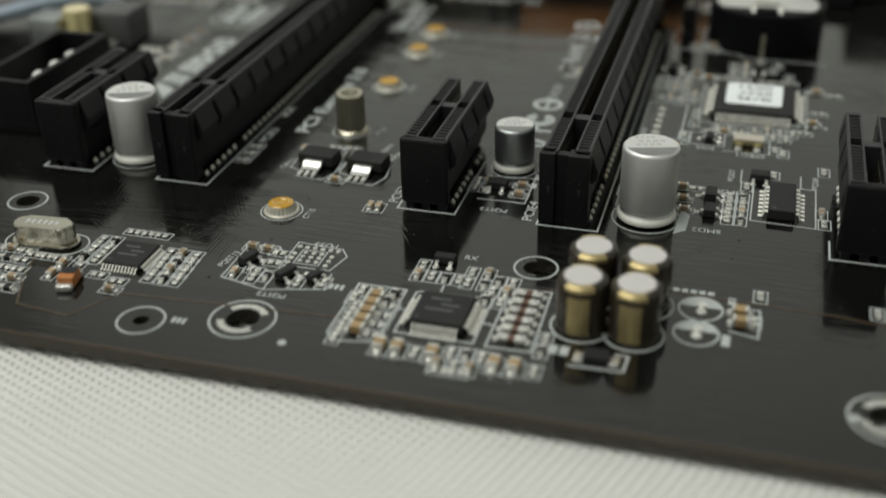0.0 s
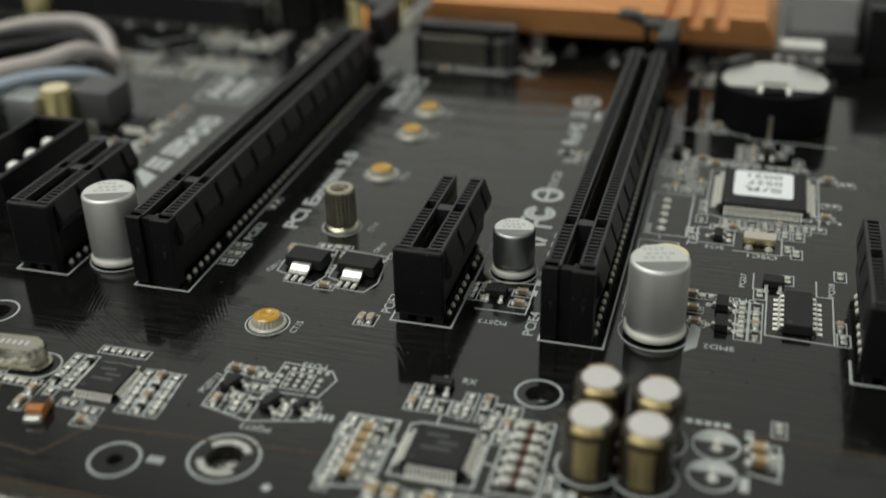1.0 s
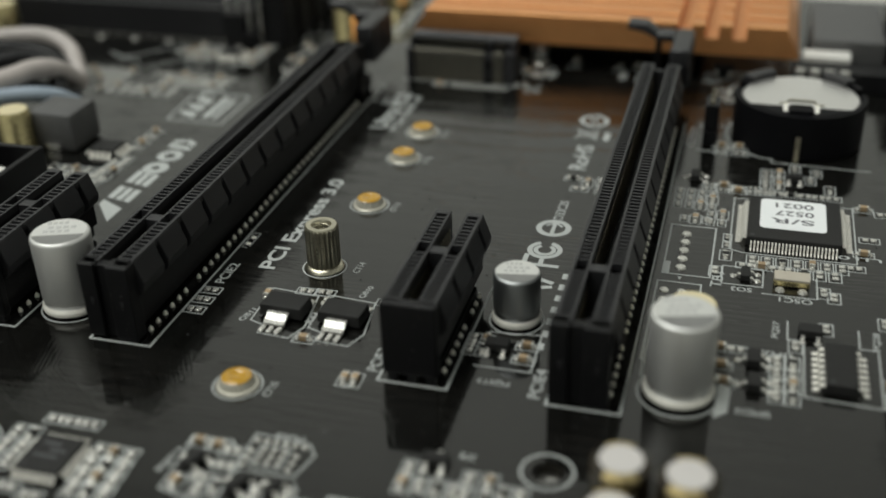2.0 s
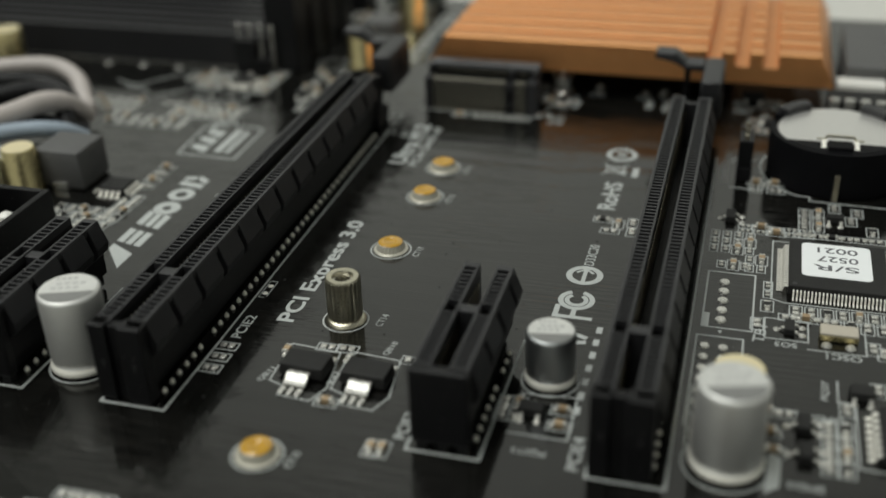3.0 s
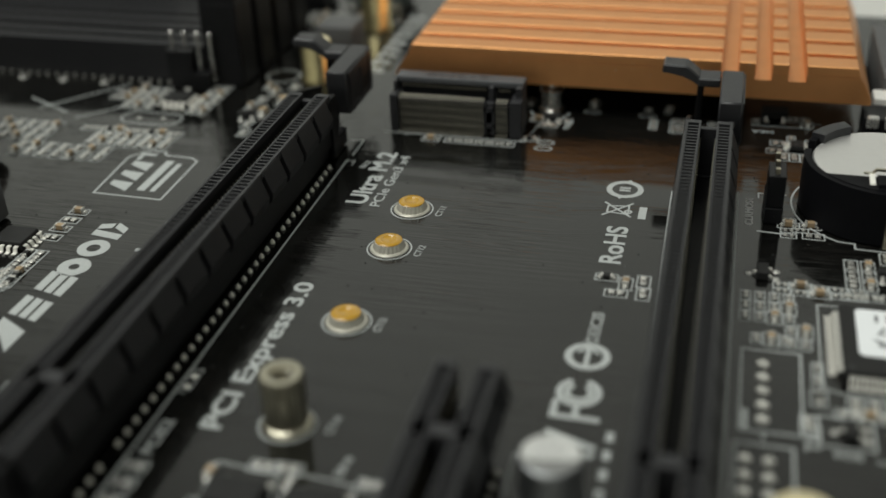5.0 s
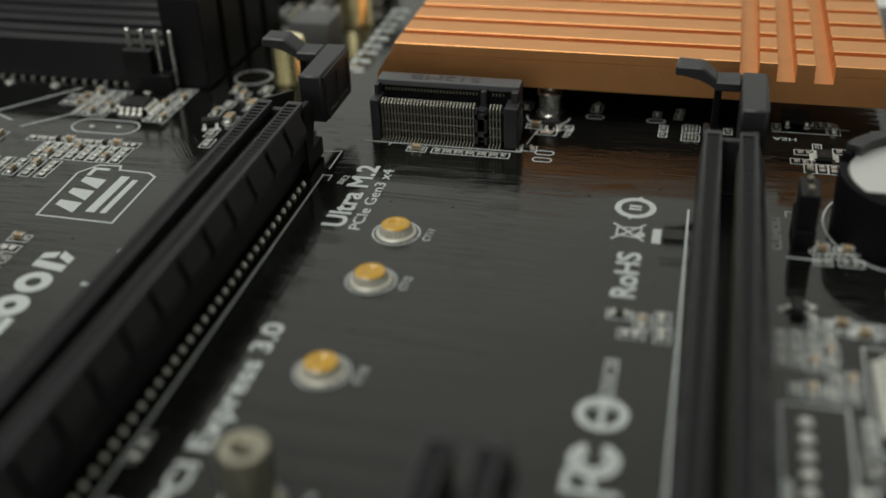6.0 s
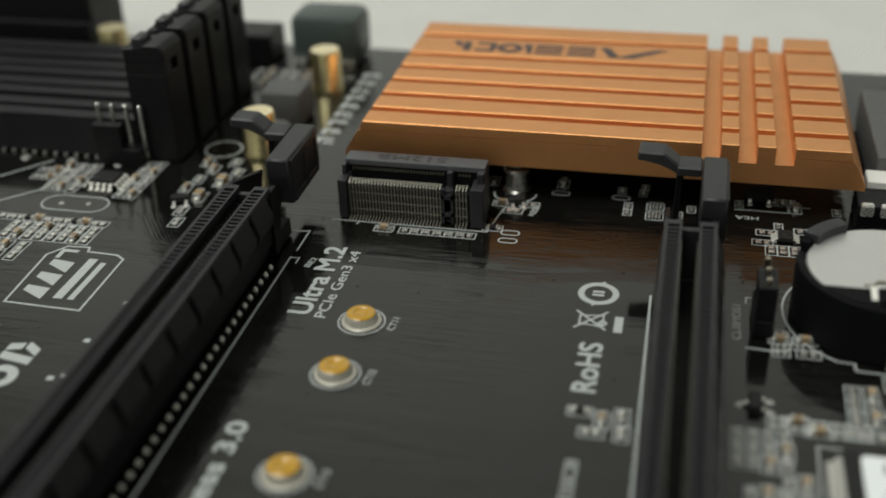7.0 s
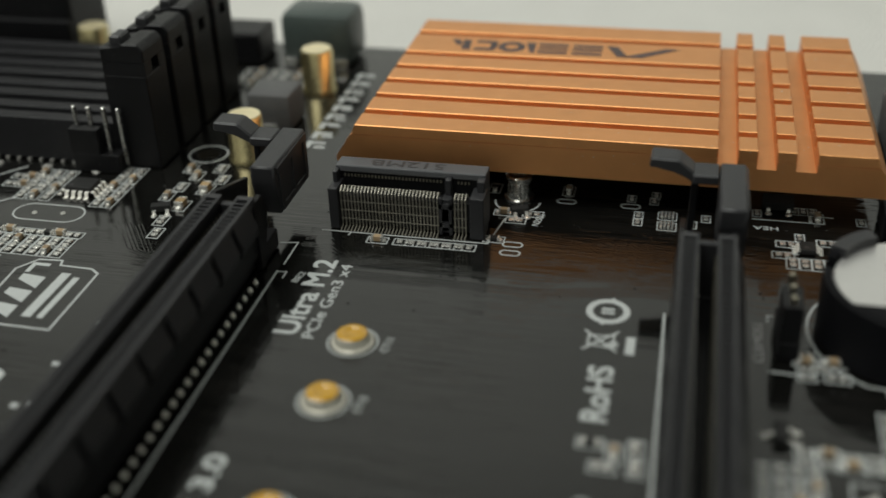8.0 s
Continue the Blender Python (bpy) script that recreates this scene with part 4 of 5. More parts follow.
sot(31.4, -21.6, 65, 2.4, 1.3, 0.9)
smd_list((("C", 20.0, -16.2), ("C", 22.4, -16.4), ("P", 22.6, -21.8), ("P", 24.6, -19.4), ("P", 24.2, -16.8)), 90)
smd_list((("C", 20.4, -23.2), ("P", 23.2, -23.6), ("R", 25.0, -22.8), ("P", 29.6, -23.4), ("P", 33.0, -22.6)), 0)
bm = B()
line(bm, ((25.6, -13.2), (32.4, -13.7), (33.6, -15.4), (32.6, -19.4), (25.6, -19.6)), 0.2, True)
rect(bm, 27.0, -18.6, 30.6, -15.0, 0.18)
line(bm, ((19.0, -15.4), (23.4, -15.0), (25.6, -17.6), (25.8, -26.0), (19.0, -24.4)), 0.2, True)
line(bm, ((25.8, -26.0), (33.6, -24.0), (33.2, -20.2)), 0.2)
marks("converter_outline", bm)
pad_bumps([(27.6 + 1.2 * i, -17.8 + 1.1 * j) for i in range(3) for j in range(3)], 0.36)
pad_bumps([(26.2 + 1.15 * i, -14.3) for i in range(6)] + [(31.6, -18.4 + 1.2 * j) for j in range(3)] + [(26.2, -18.6 + 1.2 * j) for j in range(3)], 0.4)
for s, x, y, n, h, a in (("PU33", 31.4, -12.6, 3.4, 1.1, 180), ("PQST13", 18.2, -22.0, 4.2, 1.1, 80), ("PQST2", 29.4, -26.4, 4.0, 1.1, 180)):
    words(s, x, y, n, h, a, SILK, board)
bm = B()
for k in range(3):
    box(bm, 34.0 + 0.75 * k, 34.5 + 0.75 * k, -23.6, -22.4, 0.006, 0.04)
    box(bm, 17.6 + 0.7 * k, 18.05 + 0.7 * k, -36.0, -34.8, 0.006, 0.04)
marks("print_block", bm)

# near the gold capacitors
t = thing("diode", 70.6, -30.9, "flat black diode between tinned pads", "diode")
bm = B()
box(bm, -1.5, 1.5, -1.0, 1.0, 0.15, 1.3, 0.1)
part("body", bm, CHIP, t)
for x in (-2.1, 2.1):
    bm = B()
    box(bm, x - 0.6, x + 0.6, -0.95, 0.95, 0.05, 0.55, 0.18)
    part("end_cap", bm, SOLDER, t, smooth=True)
bm = B()
line(bm, ((67.5, -32.4), (73.9, -32.2), (74.1, -29.0), (72.6, -29.0)), 0.3)
line(bm, ((85.2, -15.2), (88.6, -15.2), (88.6, -21.4), (85.2, -20.6)), 0.25)
for x in (64.6, 66.0):
    box(bm, x, x + 1.1, -30.6, -28.8, 0.006, 0.04)
box(bm, 84.6, 85.6, -14.6, -13.0, 0.006, 0.04)
box(bm, 84.4, 85.4, -24.0, -21.6, 0.006, 0.04)
for k in range(5):
    box(bm, 77.6 + k * 1.1, 78.4 + k * 1.1, -13.0, -12.2, 0.006, 0.04)
marks("print_block", bm)
smd_list((("Y", 86.2, -16.6), ("Y", 86.4, -18.9)), 90, False)
smd_list((("P", 88.0, -18.0), ("P", 88.5, -11.9), ("P", 102.6, -12.4)), 0)

# regulators between the slots
for dx in (0.0, 8.3):
    t = thing("voltage_regulator", 18.9 + dx, 12.2, "black voltage regulator with bright bent tab", "voltage regulator", "voltage regulators", -3)
    bm = B()
    box(bm, -3.2, 3.0, -2.2, 1.7, 0.3, 1.95, 0.12, 0.14)
    part("body", bm, CHIP, t)
    bm = B()
    prism(bm, [(-2.2, 1.35), (-2.9, 1.3), (-3.5, 0.75), (-4.25, 0.6), (-4.25, 0.15), (-3.3, 0.3), (-2.8, 0.8), (-2.2, 0.9)], "x", -1.65, 1.35, 0.05)
    part("tab", bm, SOLDER, t, "bright tinned tab")
    for x in (-1.25, -0.1, 1.05):
        bm = B()
        box(bm, x - 0.36, x + 0.36, -6.0, -4.55, 0.05, 0.5, 0.15)
        part("lead", bm, SOLDER, t, smooth=True)
    for x in (-2.6, 2.4):
        bm = B()
        box(bm, x - 0.45, x + 0.45, 1.6, 3.0, 0.05, 0.5, 0.12)
        part("lead", bm, SOLDER, t, smooth=True)
    bm = B()
    x = 19.2 + dx
    line(bm, ((x - 2.2, 8.2), (x - 4.4, 9.0), (x - 4.6, 17.4), (x + 2.4, 16.8), (x + 3.4, 9.0), (x + 2.2, 6.0), (x - 2.2, 6.3), (x - 2.2, 8.2)), 0.2)
    mark("regulator_outline", bm)
smd_list((("C", 23.6, 6.2), ("P", 19.5, 17.6), ("P", 22.2, 17.8), ("P", 31.4, 17.2)), 90)
smd_list((("C", 31.9, -0.9), ("C", 33.2, -0.8)), 0)
smd_list((("P", 23.1, 15.6), ("C", 14.6, 15.4)), 0, False)
for s, x, y, n, a in (("QB11", 14.0, 8.4, 3.2, 75), ("QB10", 28.0, 17.6, 3.2, 80), ("R43", 23.2, 10.0, 2.6, 88)):
    words(s, x, y, n, 1.0, a, SILK, board)

# beside the short slot
sot(48.6, 10.2, 0, 3.2, 2.0, 1.2)
smd_list((("C", 52.3, 11.2), ("C", 52.4, 8.2)), 90)
smd_grid("PRPC", 45.2, 9.4, 2, 2, 1.7, 2.0, 0)
bm = B()
line(bm, ((46.8, 13.6), (53.6, 14.2), (53.8, 5.8), (46.6, 5.8)), 0.2)
mark("transistor_outline", bm)
words("PQST3", 51.8, 3.4, 4.0, 1.1, 180, SILK, board)
smd_grid("P", 6.2, 9.6, 1, 3, 0.3, 2.6, 90)
smd_grid("P", 67.8, 10.0, 1, 4, 0, 3.0, 0)

# pin rows without a header
bm = B()
line(bm, ((67.0, 49.0), (73.6, 49.0), (73.6, 34.0), (67.0, 34.0)), 0.25, True)
box(bm, 67.1, 67.9, 34.2, 37.6, 0.006, 0.035)
line(bm, ((66.6, 31.8), (72.6, 31.8), (72.6, 20.0)), 0.25)
line(bm, ((66.6, 31.8), (66.6, 12.0)), 0.25)
prism(bm, [(69.2, 33.4), (69.8, 33.4), (69.5, 32.6)], "z", 0.006, 0.045)
mark("header_outline", bm)
pad_bumps([(69.4, 36.0 + 2.55 * k) for k in range(5)], 0.8)
pad_bumps([(x, 29.3 - 2.54 * k) for x in (67.7, 70.1) for k in range(6)], 0.7)
words("TB1", 75.2, 31.6, 4.2, 1.5, 85, SILK, board)
t = thing("solid_capacitor", 72.2, 13.0, "pale gold topped can capacitor behind a taller one", "capacitor", "gold solid capacitors")
bm = B()
lathe(bm, ((0, 0.05), (3.1, 0.05), (3.1, 8.0), (2.9, 8.4), (0, 8.4)), 0, 0, 40)
part("can", bm, GOLDCAN, t, smooth=True)
bm = B()
disc(bm, 0, 0, 2.8, 8.402, 8.47, 40)
part("top", bm, GOLDTOP, t)

# controller with paper label
quad_chip("controller_chip", 84.8, 51.6, 13.6, 14.0, 1.6, 25, 0.5, 1.5, "large square black controller chip with paper label on top")
t = thing("paper_label", 0, 0, "white rounded paper label with printed characters", "label")
bm = B()
prism(bm, [(84.6 + (4.0 if sx > 0 else -4.0) + 0.8 * math.cos(radians(a)), 52.8 + (4.1 if sy > 0 else -4.1) + 0.8 * math.sin(radians(a))) for sx, sy, a0 in ((1, 1, 0), (-1, 1, 90), (-1, -1, 180), (1, -1, 270)) for a in range(a0, a0 + 91, 15)], "z", 1.605, 1.66)
part("paper", bm, STICKER, t)
for k, s in enumerate(("S/R", "0527", "0021")):
    words(s, 87.6, 51.4 + 2.6 * k, 5.6 if k else 6.2, 1.6, 180, LABELINK, t, "printed_line", 1.66, 0.012)
bm = B()
line(bm, ((75.8, 43.2), (75.8, 60.2), (93.6, 60.2), (93.6, 42.4), (77.6, 42.4)), 0.2, True)
mark("chip_outline", bm)
t = thing("oscillator", 84.6, 34.9, "small gold-edged oscillator with cream lid", "oscillator")
bm = B()
box(bm, -2.4, 2.4, -1.25, 1.25, 0.2, 1.0, 0.1)
part("body", bm, GOLDCAN, t)
bm = B()
box(bm, -2.38, 2.38, -1.22, 1.22, 1.0, 1.35, 0.08)
part("lid", bm, CREAM, t)
for x in (-1.5, 1.5):
    bm = B()
    lathe(bm, ((0, 0.02), (0.7, 0.02), (0.5, 0.35), (0, 0.5)), x, -2.1, 12)
    part("solder_foot", bm, SOLDER, t, smooth=True)
bm = B()
line(bm, ((80.8, 31.4), (88.0, 31.4), (88.0, 37.2)), 0.2)
mark("oscillator_outline", bm)
bm = B()
line(bm, ((75.2, 33.0), (75.2, 38.0), (80.8, 38.0), (80.8, 33.0)), 0.2, True)
mark("part_outline", bm)
sot(78.4, 35.4, 90, 2.8, 1.4, 1.0)
words("OSC1", 87.4, 31.0, 4.4, 1.2, 180, SILK, board)
words("SO3", 79.4, 32.4, 2.8, 1.1, 180, SILK, board)
smd_grid("PPRPCP", 79.2, 40.4, 7, 1, 2.05, 0.15, 0)
smd_grid("PCP", 78.4, 38.6, 3, 1, 2.1, 0, 90)
smd_grid("PRP", 84.2, 38.0, 4, 1, 2.1, 0.2, 0)
smd_list((("P", 93.2, 41.0), ("C", 94.6, 45.4), ("C", 95.2, 60.0), ("P", 98.2, 58.8), ("P", 95.6, 50.0)), 90)
smd_list((("P", 88.9, 33.2), ("P", 90.2, 32.2), ("P", 74.2, 36.2), ("R", 75.4, 41.0)), 0)
words("U10", 97.0, 44.6, 6.0, 1.0, 180, SILK, board)
smd_grid("SSCSS", 67.2, 56.2, 4, 3, 1.75, 2.35, 0)
smd_grid("SCSS", 68.6, 51.4, 3, 1, 1.7, 0.1, 0)
smd_grid("SSCS", 71.6, 62.6, 5, 2, 2.3, 1.5, 90)
smd_grid("PPRP", 80.2, 63.0, 6, 1, 2.1, 0.1, 90)
smd_grid("PCPP", 80.4, 66.0, 2, 3, 2.1, 2.3, 0)
smd_grid("SCS", 72.6, 53.6, 2, 2, 1.7, -2.6, 0)
smd_grid("SS", 75.4, 46.6, 1, 2, 0, -2.4, 0)
sot(69.2, 66.2, 90, 3.0, 1.6, 1.1)
sot(84.9, 68.6, 0, 2.8, 1.5, 1.1)
smd_grid("SSCS", 72.6, 77.2, 1, 4, 0.1, 1.5, 90)
smd_list((("C", 75.6, 80.4), ("P", 75.9, 77.6), ("S", 74.2, 79.0)), 90)
smd_list((("P", 87.4, 69.0), ("P", 88.4, 72.0), ("P", 85.0, 73.0), ("R", 90.4, 66.0)), 0)

# driver chips by the last slot
sot(80.2, 14.6, 90, 3.0, 1.8, 1.2)
sot(80.4, 9.4, 90, 3.0, 1.8, 1.2)
smd_list((("C", 75.9, 16.8), ("C", 76.3, 12.9), ("C", 76.8, 9.4), ("P", 78.0, 16.8)), 90)
smd_grid("PRPCPP", 83.0, 8.0, 2, 4, 1.9, 2.4, 0)
quad_chip("driver_chip", 90.4, 14.2, 3.9, 9.4, 1.6, 7, 1.27, 1.3, "long black driver chip with leads on two sides", 0, 2)
sot(87.0, 22.4, 0, 3.0, 2.2, 1.2)
smd_list((("P", 89.0, 24.0), ("P", 85.2, 19.2), ("P", 96.4, 26.8), ("C", 96.0, 12.6), ("P", 96.4, 9.6)), 0)
bm = B()
line(bm, ((84.2, 25.0), (84.2, 20.6), (86.2, 20.6), (86.2, 8.6), (95.2, 8.2), (95.2, 20.4), (93.0, 20.4), (93.0, 24.6)), 0.2)
mark("driver_outline", bm)
words("UPDAC21", 84.8, 17.4, 7.2, 1.1, 180, SILK, board)
words("SMD2", 82.4, 4.6, 4.0, 1.1, 180, SILK, board)
words("PQ27", 83.2, 20.6, 4.0, 1.0, 88, SILK, board)
words("PQ28", 95.6, 20.6, 4.0, 1.0, 88, SILK, board)

# ---- coin cell in its holder ----
t = thing("coin_cell_holder", 85.0, 87.2, "round black plastic coin cell holder", "battery holder")
bm = B()
lathe(bm, ((0, 0.3), (11.06, 0.3), (11.06, 5.2), (0, 5.2)), 0, 0, 64)
part("base", bm, HOLDER, t, smooth=True)
bm = B()
ring(bm, 0, 0, 10.1, 11.1, 5.1, 8.0, 40, -190, 10)
ring(bm, 0, 0, 10.1, 11.1, 5.1, 8.4, 16, 20, 62)
ring(bm, 0, 0, 10.1, 11.1, 5.1, 8.4, 16, 118, 160)
part("rim", bm, HOLDER, t, smooth=True)
bm = B()
pts = [(10.3 * math.cos(radians(a)), 10.3 * math.sin(radians(a))) for a in range(216, 325, 6)]
prism(bm, pts, "z", 7.75, 8.1)
cover = part("front_cover", bm, HOLDER, t)
bm = B()
box(bm, -1.9, 1.9, -9.6, -6.5, 7.9, 8.7, 0.15)
part("clip_block", bm, HOLDER, cover)
bm = B()
prism(bm, [(-3.6, 8.5), (-2.5, 8.5), (-2.0, 9.0), (2.0, 9.0), (2.5, 8.5), (3.6, 8.5), (3.6, 8.75), (2.6, 8.7), (2.1, 9.35), (-2.1, 9.35), (-2.6, 8.7), (-3.6, 8.7)], "y", -6.3, -5.9)
clip = part("spring_clip", bm, BRASS, t, "dull bent metal spring clip")
for x in (-2.55, 2.55):
    bm = B()
    prism(bm, [(-6.2, 8.5), (-6.0, 8.7), (-8.4, 8.3), (-8.6, 8.1)], "x", x - 0.36, x + 0.36)
    part("clip_prong", bm, PINTIN, clip, "bright bent prong")
bm = B()
box(bm, -0.42, 0.42, -11.7, -11.0, 0.1, 4.6, 0.1)
part("solder_tail", bm, PINGOLD, t)
bm = B()
ring(bm, 0, 0, 9.3, 11.3, 7.75, 9.0, 10, 118, 152)
ring(bm, 0, 0, 9.3, 11.3, 7.75, 9.0, 10, 36, 66)
part("retaining_lug", bm, DARK, t, smooth=True)
t = thing("coin_cell", 85.0, 87.2, "plain steel coin cell lying in its holder", "battery")
bm = B()
lathe(bm, ((0, 5.25), (9.6, 5.25), (9.95, 5.5), (9.95, 7.4), (9.7, 7.7), (0, 7.7)), 0, 0, 64)
part("cell", bm, STEEL, t, smooth=True)
bm = B()
ring(bm, 85.0, 87.2, 11.8, 12.05, 0.006, INKZ, 40, 150, 240)
line(bm, ((79.0, 76.8), (81.2, 76.6), (81.2, 75.2), (97.0, 74.6)), 0.22)
mark("holder_outline", bm)

# jumper
t = thing("jumper_header", 70.4, 83.9, "three-pin jumper header with tall black cap", "pin header")
bm = B()
box(bm, -1.25, 1.25, -3.8, 3.8, 0.1, 2.5, 0.15)
part("base", bm, BLACK, t)
for k in range(3):
    bm = B()
    box(bm, -0.32, 0.32, -2.86 + 2.54 * k, -2.22 + 2.54 * k, 2.4, 8.2, 0.08)
    part("pin", bm, PINGOLD, t)
bm = B()
box(bm, -1.2, 1.2, -3.7, 1.2, 2.6, 7.4, 0.15)
part("jumper_cap", bm, BLACK, t)
bm = B()
line(bm, ((68.5, 88.0), (68.5, 89.4), (72.4, 89.4)), 0.2)
line(bm, ((68.5, 77.8), (72.0, 77.6)), 0.3)
mark("header_outline", bm)
words("CLRMOS1", 67.8, 79.4, 8.0, 1.1, 90, INK, board)

# two bare solder pads in a printed box beside the long slot
bm = B()
for a, b, c, d in ((5.0, 5.12, 27.4, 32.0), (6.1, 6.22, 27.8, 32.0), (5.12, 6.1, 31.88, 32.0), (5.12, 5.9, 27.4, 27.52)):
    box(bm, a, b, c, d, 0.0, INKZ)
mark("outline", bm)
for y in (28.6, 30.6):
    bm = B()
    lathe(bm, ((0.42, 0.0), (0.4, 0.06), (0.25, 0.14), (0, 0.18)), 5.6, y, 14)
    part("solder_pad", bm, BEAD, board, "bright solder pad", True)

# ---- printed words and signs ----
words("PCI Express 3.0", 13.3, 22.2, 30.4, 3.3, 90, SILK, board)
words("Ultra M.2", 12.1, 75.2, 17.8, 3.2, 90, SILK, board)
words("PCIe Gen3 x4", 14.4, 74.8, 17.4, 1.6, 90, SILK, board)
words("RoHS", 51.0, 65.2, 10.2, 3.0, 90, SILK, board)
words("D33C20", 50.45, 46.7, 6.4, 1.5, 90, SILK, board)
bm = B()
ring(bm, 49.2, 87.0, 1.9, 2.75, 0.006, INKZ)
for a in (80, 260):
    prism(bm, [(49.2 + 3.2 * math.cos(radians(a)), 87 + 3.2 * math.sin(radians(a))), (49.2 + 2.2 * math.cos(radians(a + 25)), 87 + 2.2 * math.sin(radians(a + 25))), (49.2 + 2.2 * math.cos(radians(a - 25)), 87 + 2.2 * math.sin(radians(a - 25)))], "z", 0.007, 0.05)
box(bm, 48.4, 50.0, 86.4, 86.9, 0.006, INKZ)
box(bm, 48.4, 50.0, 87.2, 87.7, 0.006, INKZ)
mark("recycling_sign", bm, "round white sign with bars")
bm = B()
line(bm, ((46.9, 78.6), (50.8, 82.6)), 0.3)
line(bm, ((46.9, 82.4), (50.8, 78.6)), 0.3)
line(bm, ((47.4, 79.6), (50.4, 79.2), (50.4, 81.8), (47.4, 81.4)), 0.25, True)
ring(bm, 50.4, 80.0, 0.3, 0.6, 0.008, 0.06, 16)
box(bm, 51.9, 53.0, 78.2, 81.8, 0.006, INKZ)
mark("crossed_bin_sign", bm)
bm = B()
ring(bm, 49.6, 43.7, 1.8, 2.7, 0.006, INKZ)
box(bm, 49.3, 49.9, 41.7, 45.7, 0.007, 0.05)
line(bm, ((48.5, 44.5), (49.6, 45.5), (50.7, 44.5)), 0.4)
mark("approval_sign", bm, "white ring with an upright arrow")
bm = B()
ring(bm, 49.6, 36.7, 1.82, 2.6, 0.006, INKZ, 36, 115, 432)
ring(bm, 49.6, 36.7, 1.0, 1.68, 0.006, INKZ, 30, 122, 420)
line(bm, ((47.3, 34.7), (47.3, 32.2), (52.1, 32.2)), 0.75)
line(bm, ((49.7, 34.2), (49.7, 32.2)), 0.7)
line(bm, ((47.4, 29.4), (52.2, 27.6)), 0.8)
line(bm, ((47.4, 25.0), (52.2, 26.4)), 0.8)
line(bm, ((49.8, 28.2), (49.8, 25.8)), 0.6)
marks("compliance_sign", bm)
smd_list((("R", 49.6, 61.6), ("P", 51.2, 58.0)), 90)
smd_list((("C", 52.2, 60.4), ("P", 54.4, 61.4), ("P", 54.6, 58.4)), 0)
# the board maker's name as plain shapes
def slab(bm, y, n, x0=-19.5, x1=-24.1, lean=0.7):
    prism(bm, [(x0, y), (x0, y + n), (x1, y + n + lean), (x1, y + lean)], "z", 0.006 + random.uniform(0, 0.002), 0.046)


bm = B()
prism(bm, [(-19.5, 30.2), (-19.5, 34.8), (-24.1, 37.2), (-24.1, 35.6)], "z", 0.006, 0.045)
for y, n in ((37.0, 4.4), (43.0, 4.6)):
    slab(bm, y, n, -19.5, -20.8, 0.3)
    slab(bm, y + 0.4, n, -21.2, -22.4, 0.3)
    slab(bm, y + 0.8, n, -22.8, -24.1, 0.3)
ring(bm, -21.7, 50.2, 0.75, 2.3, 0.006, 0.046, 30)
ring(bm, -21.7, 55.4, 1.0, 2.3, 0.006, 0.046, 30)
slab(bm, 58.2, 1.5)
slab(bm, 60.0, 1.5, -19.5, -21.6, 1.4)
slab(bm, 61.2, 1.4, -22.0, -24.1, -0.6)
marks("maker_mark", bm, "large silver-white plain shape")
# boxed sign behind it
bm = B()
line(bm, ((-30.6, 71.0), (-19.1, 70.7), (-19.4, 84.2), (-20.8, 85.2), (-25.6, 85.4), (-26.0, 86.6), (-29.4, 86.4), (-31.4, 83.6), (-31.2, 80.6)), 0.32, True)
for k in range(3):
    prism(bm, [(-26.0, 72.4 + 3.5 * k), (-26.0, 75.2 + 3.5 * k), (-29.6, 75.6 + 3.5 * k), (-29.6, 74.2 + 3.5 * k)], "z", 0.007, 0.046)
line(bm, ((-29.4, 83.4), (-29.4, 85.2), (-27.4, 85.2)), 0.7)
box(bm, -24.4, -23.0, 73.0, 83.6, 0.006, 0.045)
box(bm, -22.2, -21.3, 73.0, 82.8, 0.006, 0.045)
mark("boxed_sign", bm, "white outlined sign with plain bars")
bm = B()
for x, y in ((-12.2, 74.4), (-13.2, 65.2), (-13.8, 57.0)):
    line(bm, ((x, y), (x + 1.6, y + 0.4), (x + 2.0, y + 2.2)), 0.7)
    box(bm, x - 1.8, x - 0.9, y - 1.2, y - 0.4, 0.006, 0.045)
for k in range(9):
    box(bm, -4.6, -3.6, 127 + 3.8 * k, 129.6 + 3.8 * k, 0.006, 0.045)
    box(bm, -3.0, -1.0, 127 + 3.8 * k + (k % 3) * 0.5, 127.8 + 3.8 * k + (k % 3) * 0.5, 0.006, 0.045)
    box(bm, -3.6, -1.4, 128.6 + 3.8 * k, 129.4 + 3.8 * k, 0.006, 0.045)
marks("print_block", bm)
words("BE2", 8.2, 86.8, 2.6, 0.9, 80, SILK, board)
bm = B()
line(bm, ((4.6, 89.0), (5.9, 89.1), (5.9, 87.6)), 0.2)
line(bm, ((2.4, 96.4), (4.9, 96.9), (4.9, 91.0)), 0.2)
mark("corner_mark", bm)

# ---- between the card connector and the heatsink ----
smd_list((("C", 15.8, 99.4), ("R", 31.9, 102.3)), 90)
smd_grid("P", 19.6, 99.4, 6, 1, 1.75, 0.0, 90)
smd_list((("R", 29.4, 117.6), ("C", 40.5, 118.4), ("S", 49.9, 117.5), ("S", 53.4, 119.0), ("S", 53.2, 117.2), ("S", 51.2, 112.6), ("S", 51.2, 110.6), ("S", 60.7, 113.0), ("S", 58.8, 110.9), ("S", 67.8, 116.0), ("S", 73.4, 109.6), ("S", 82.0, 115.4), ("C", 76.1, 115.6)), 0)
smd_grid("S", 73.0, 117.4, 3, 1, 1.25, 0, 0)
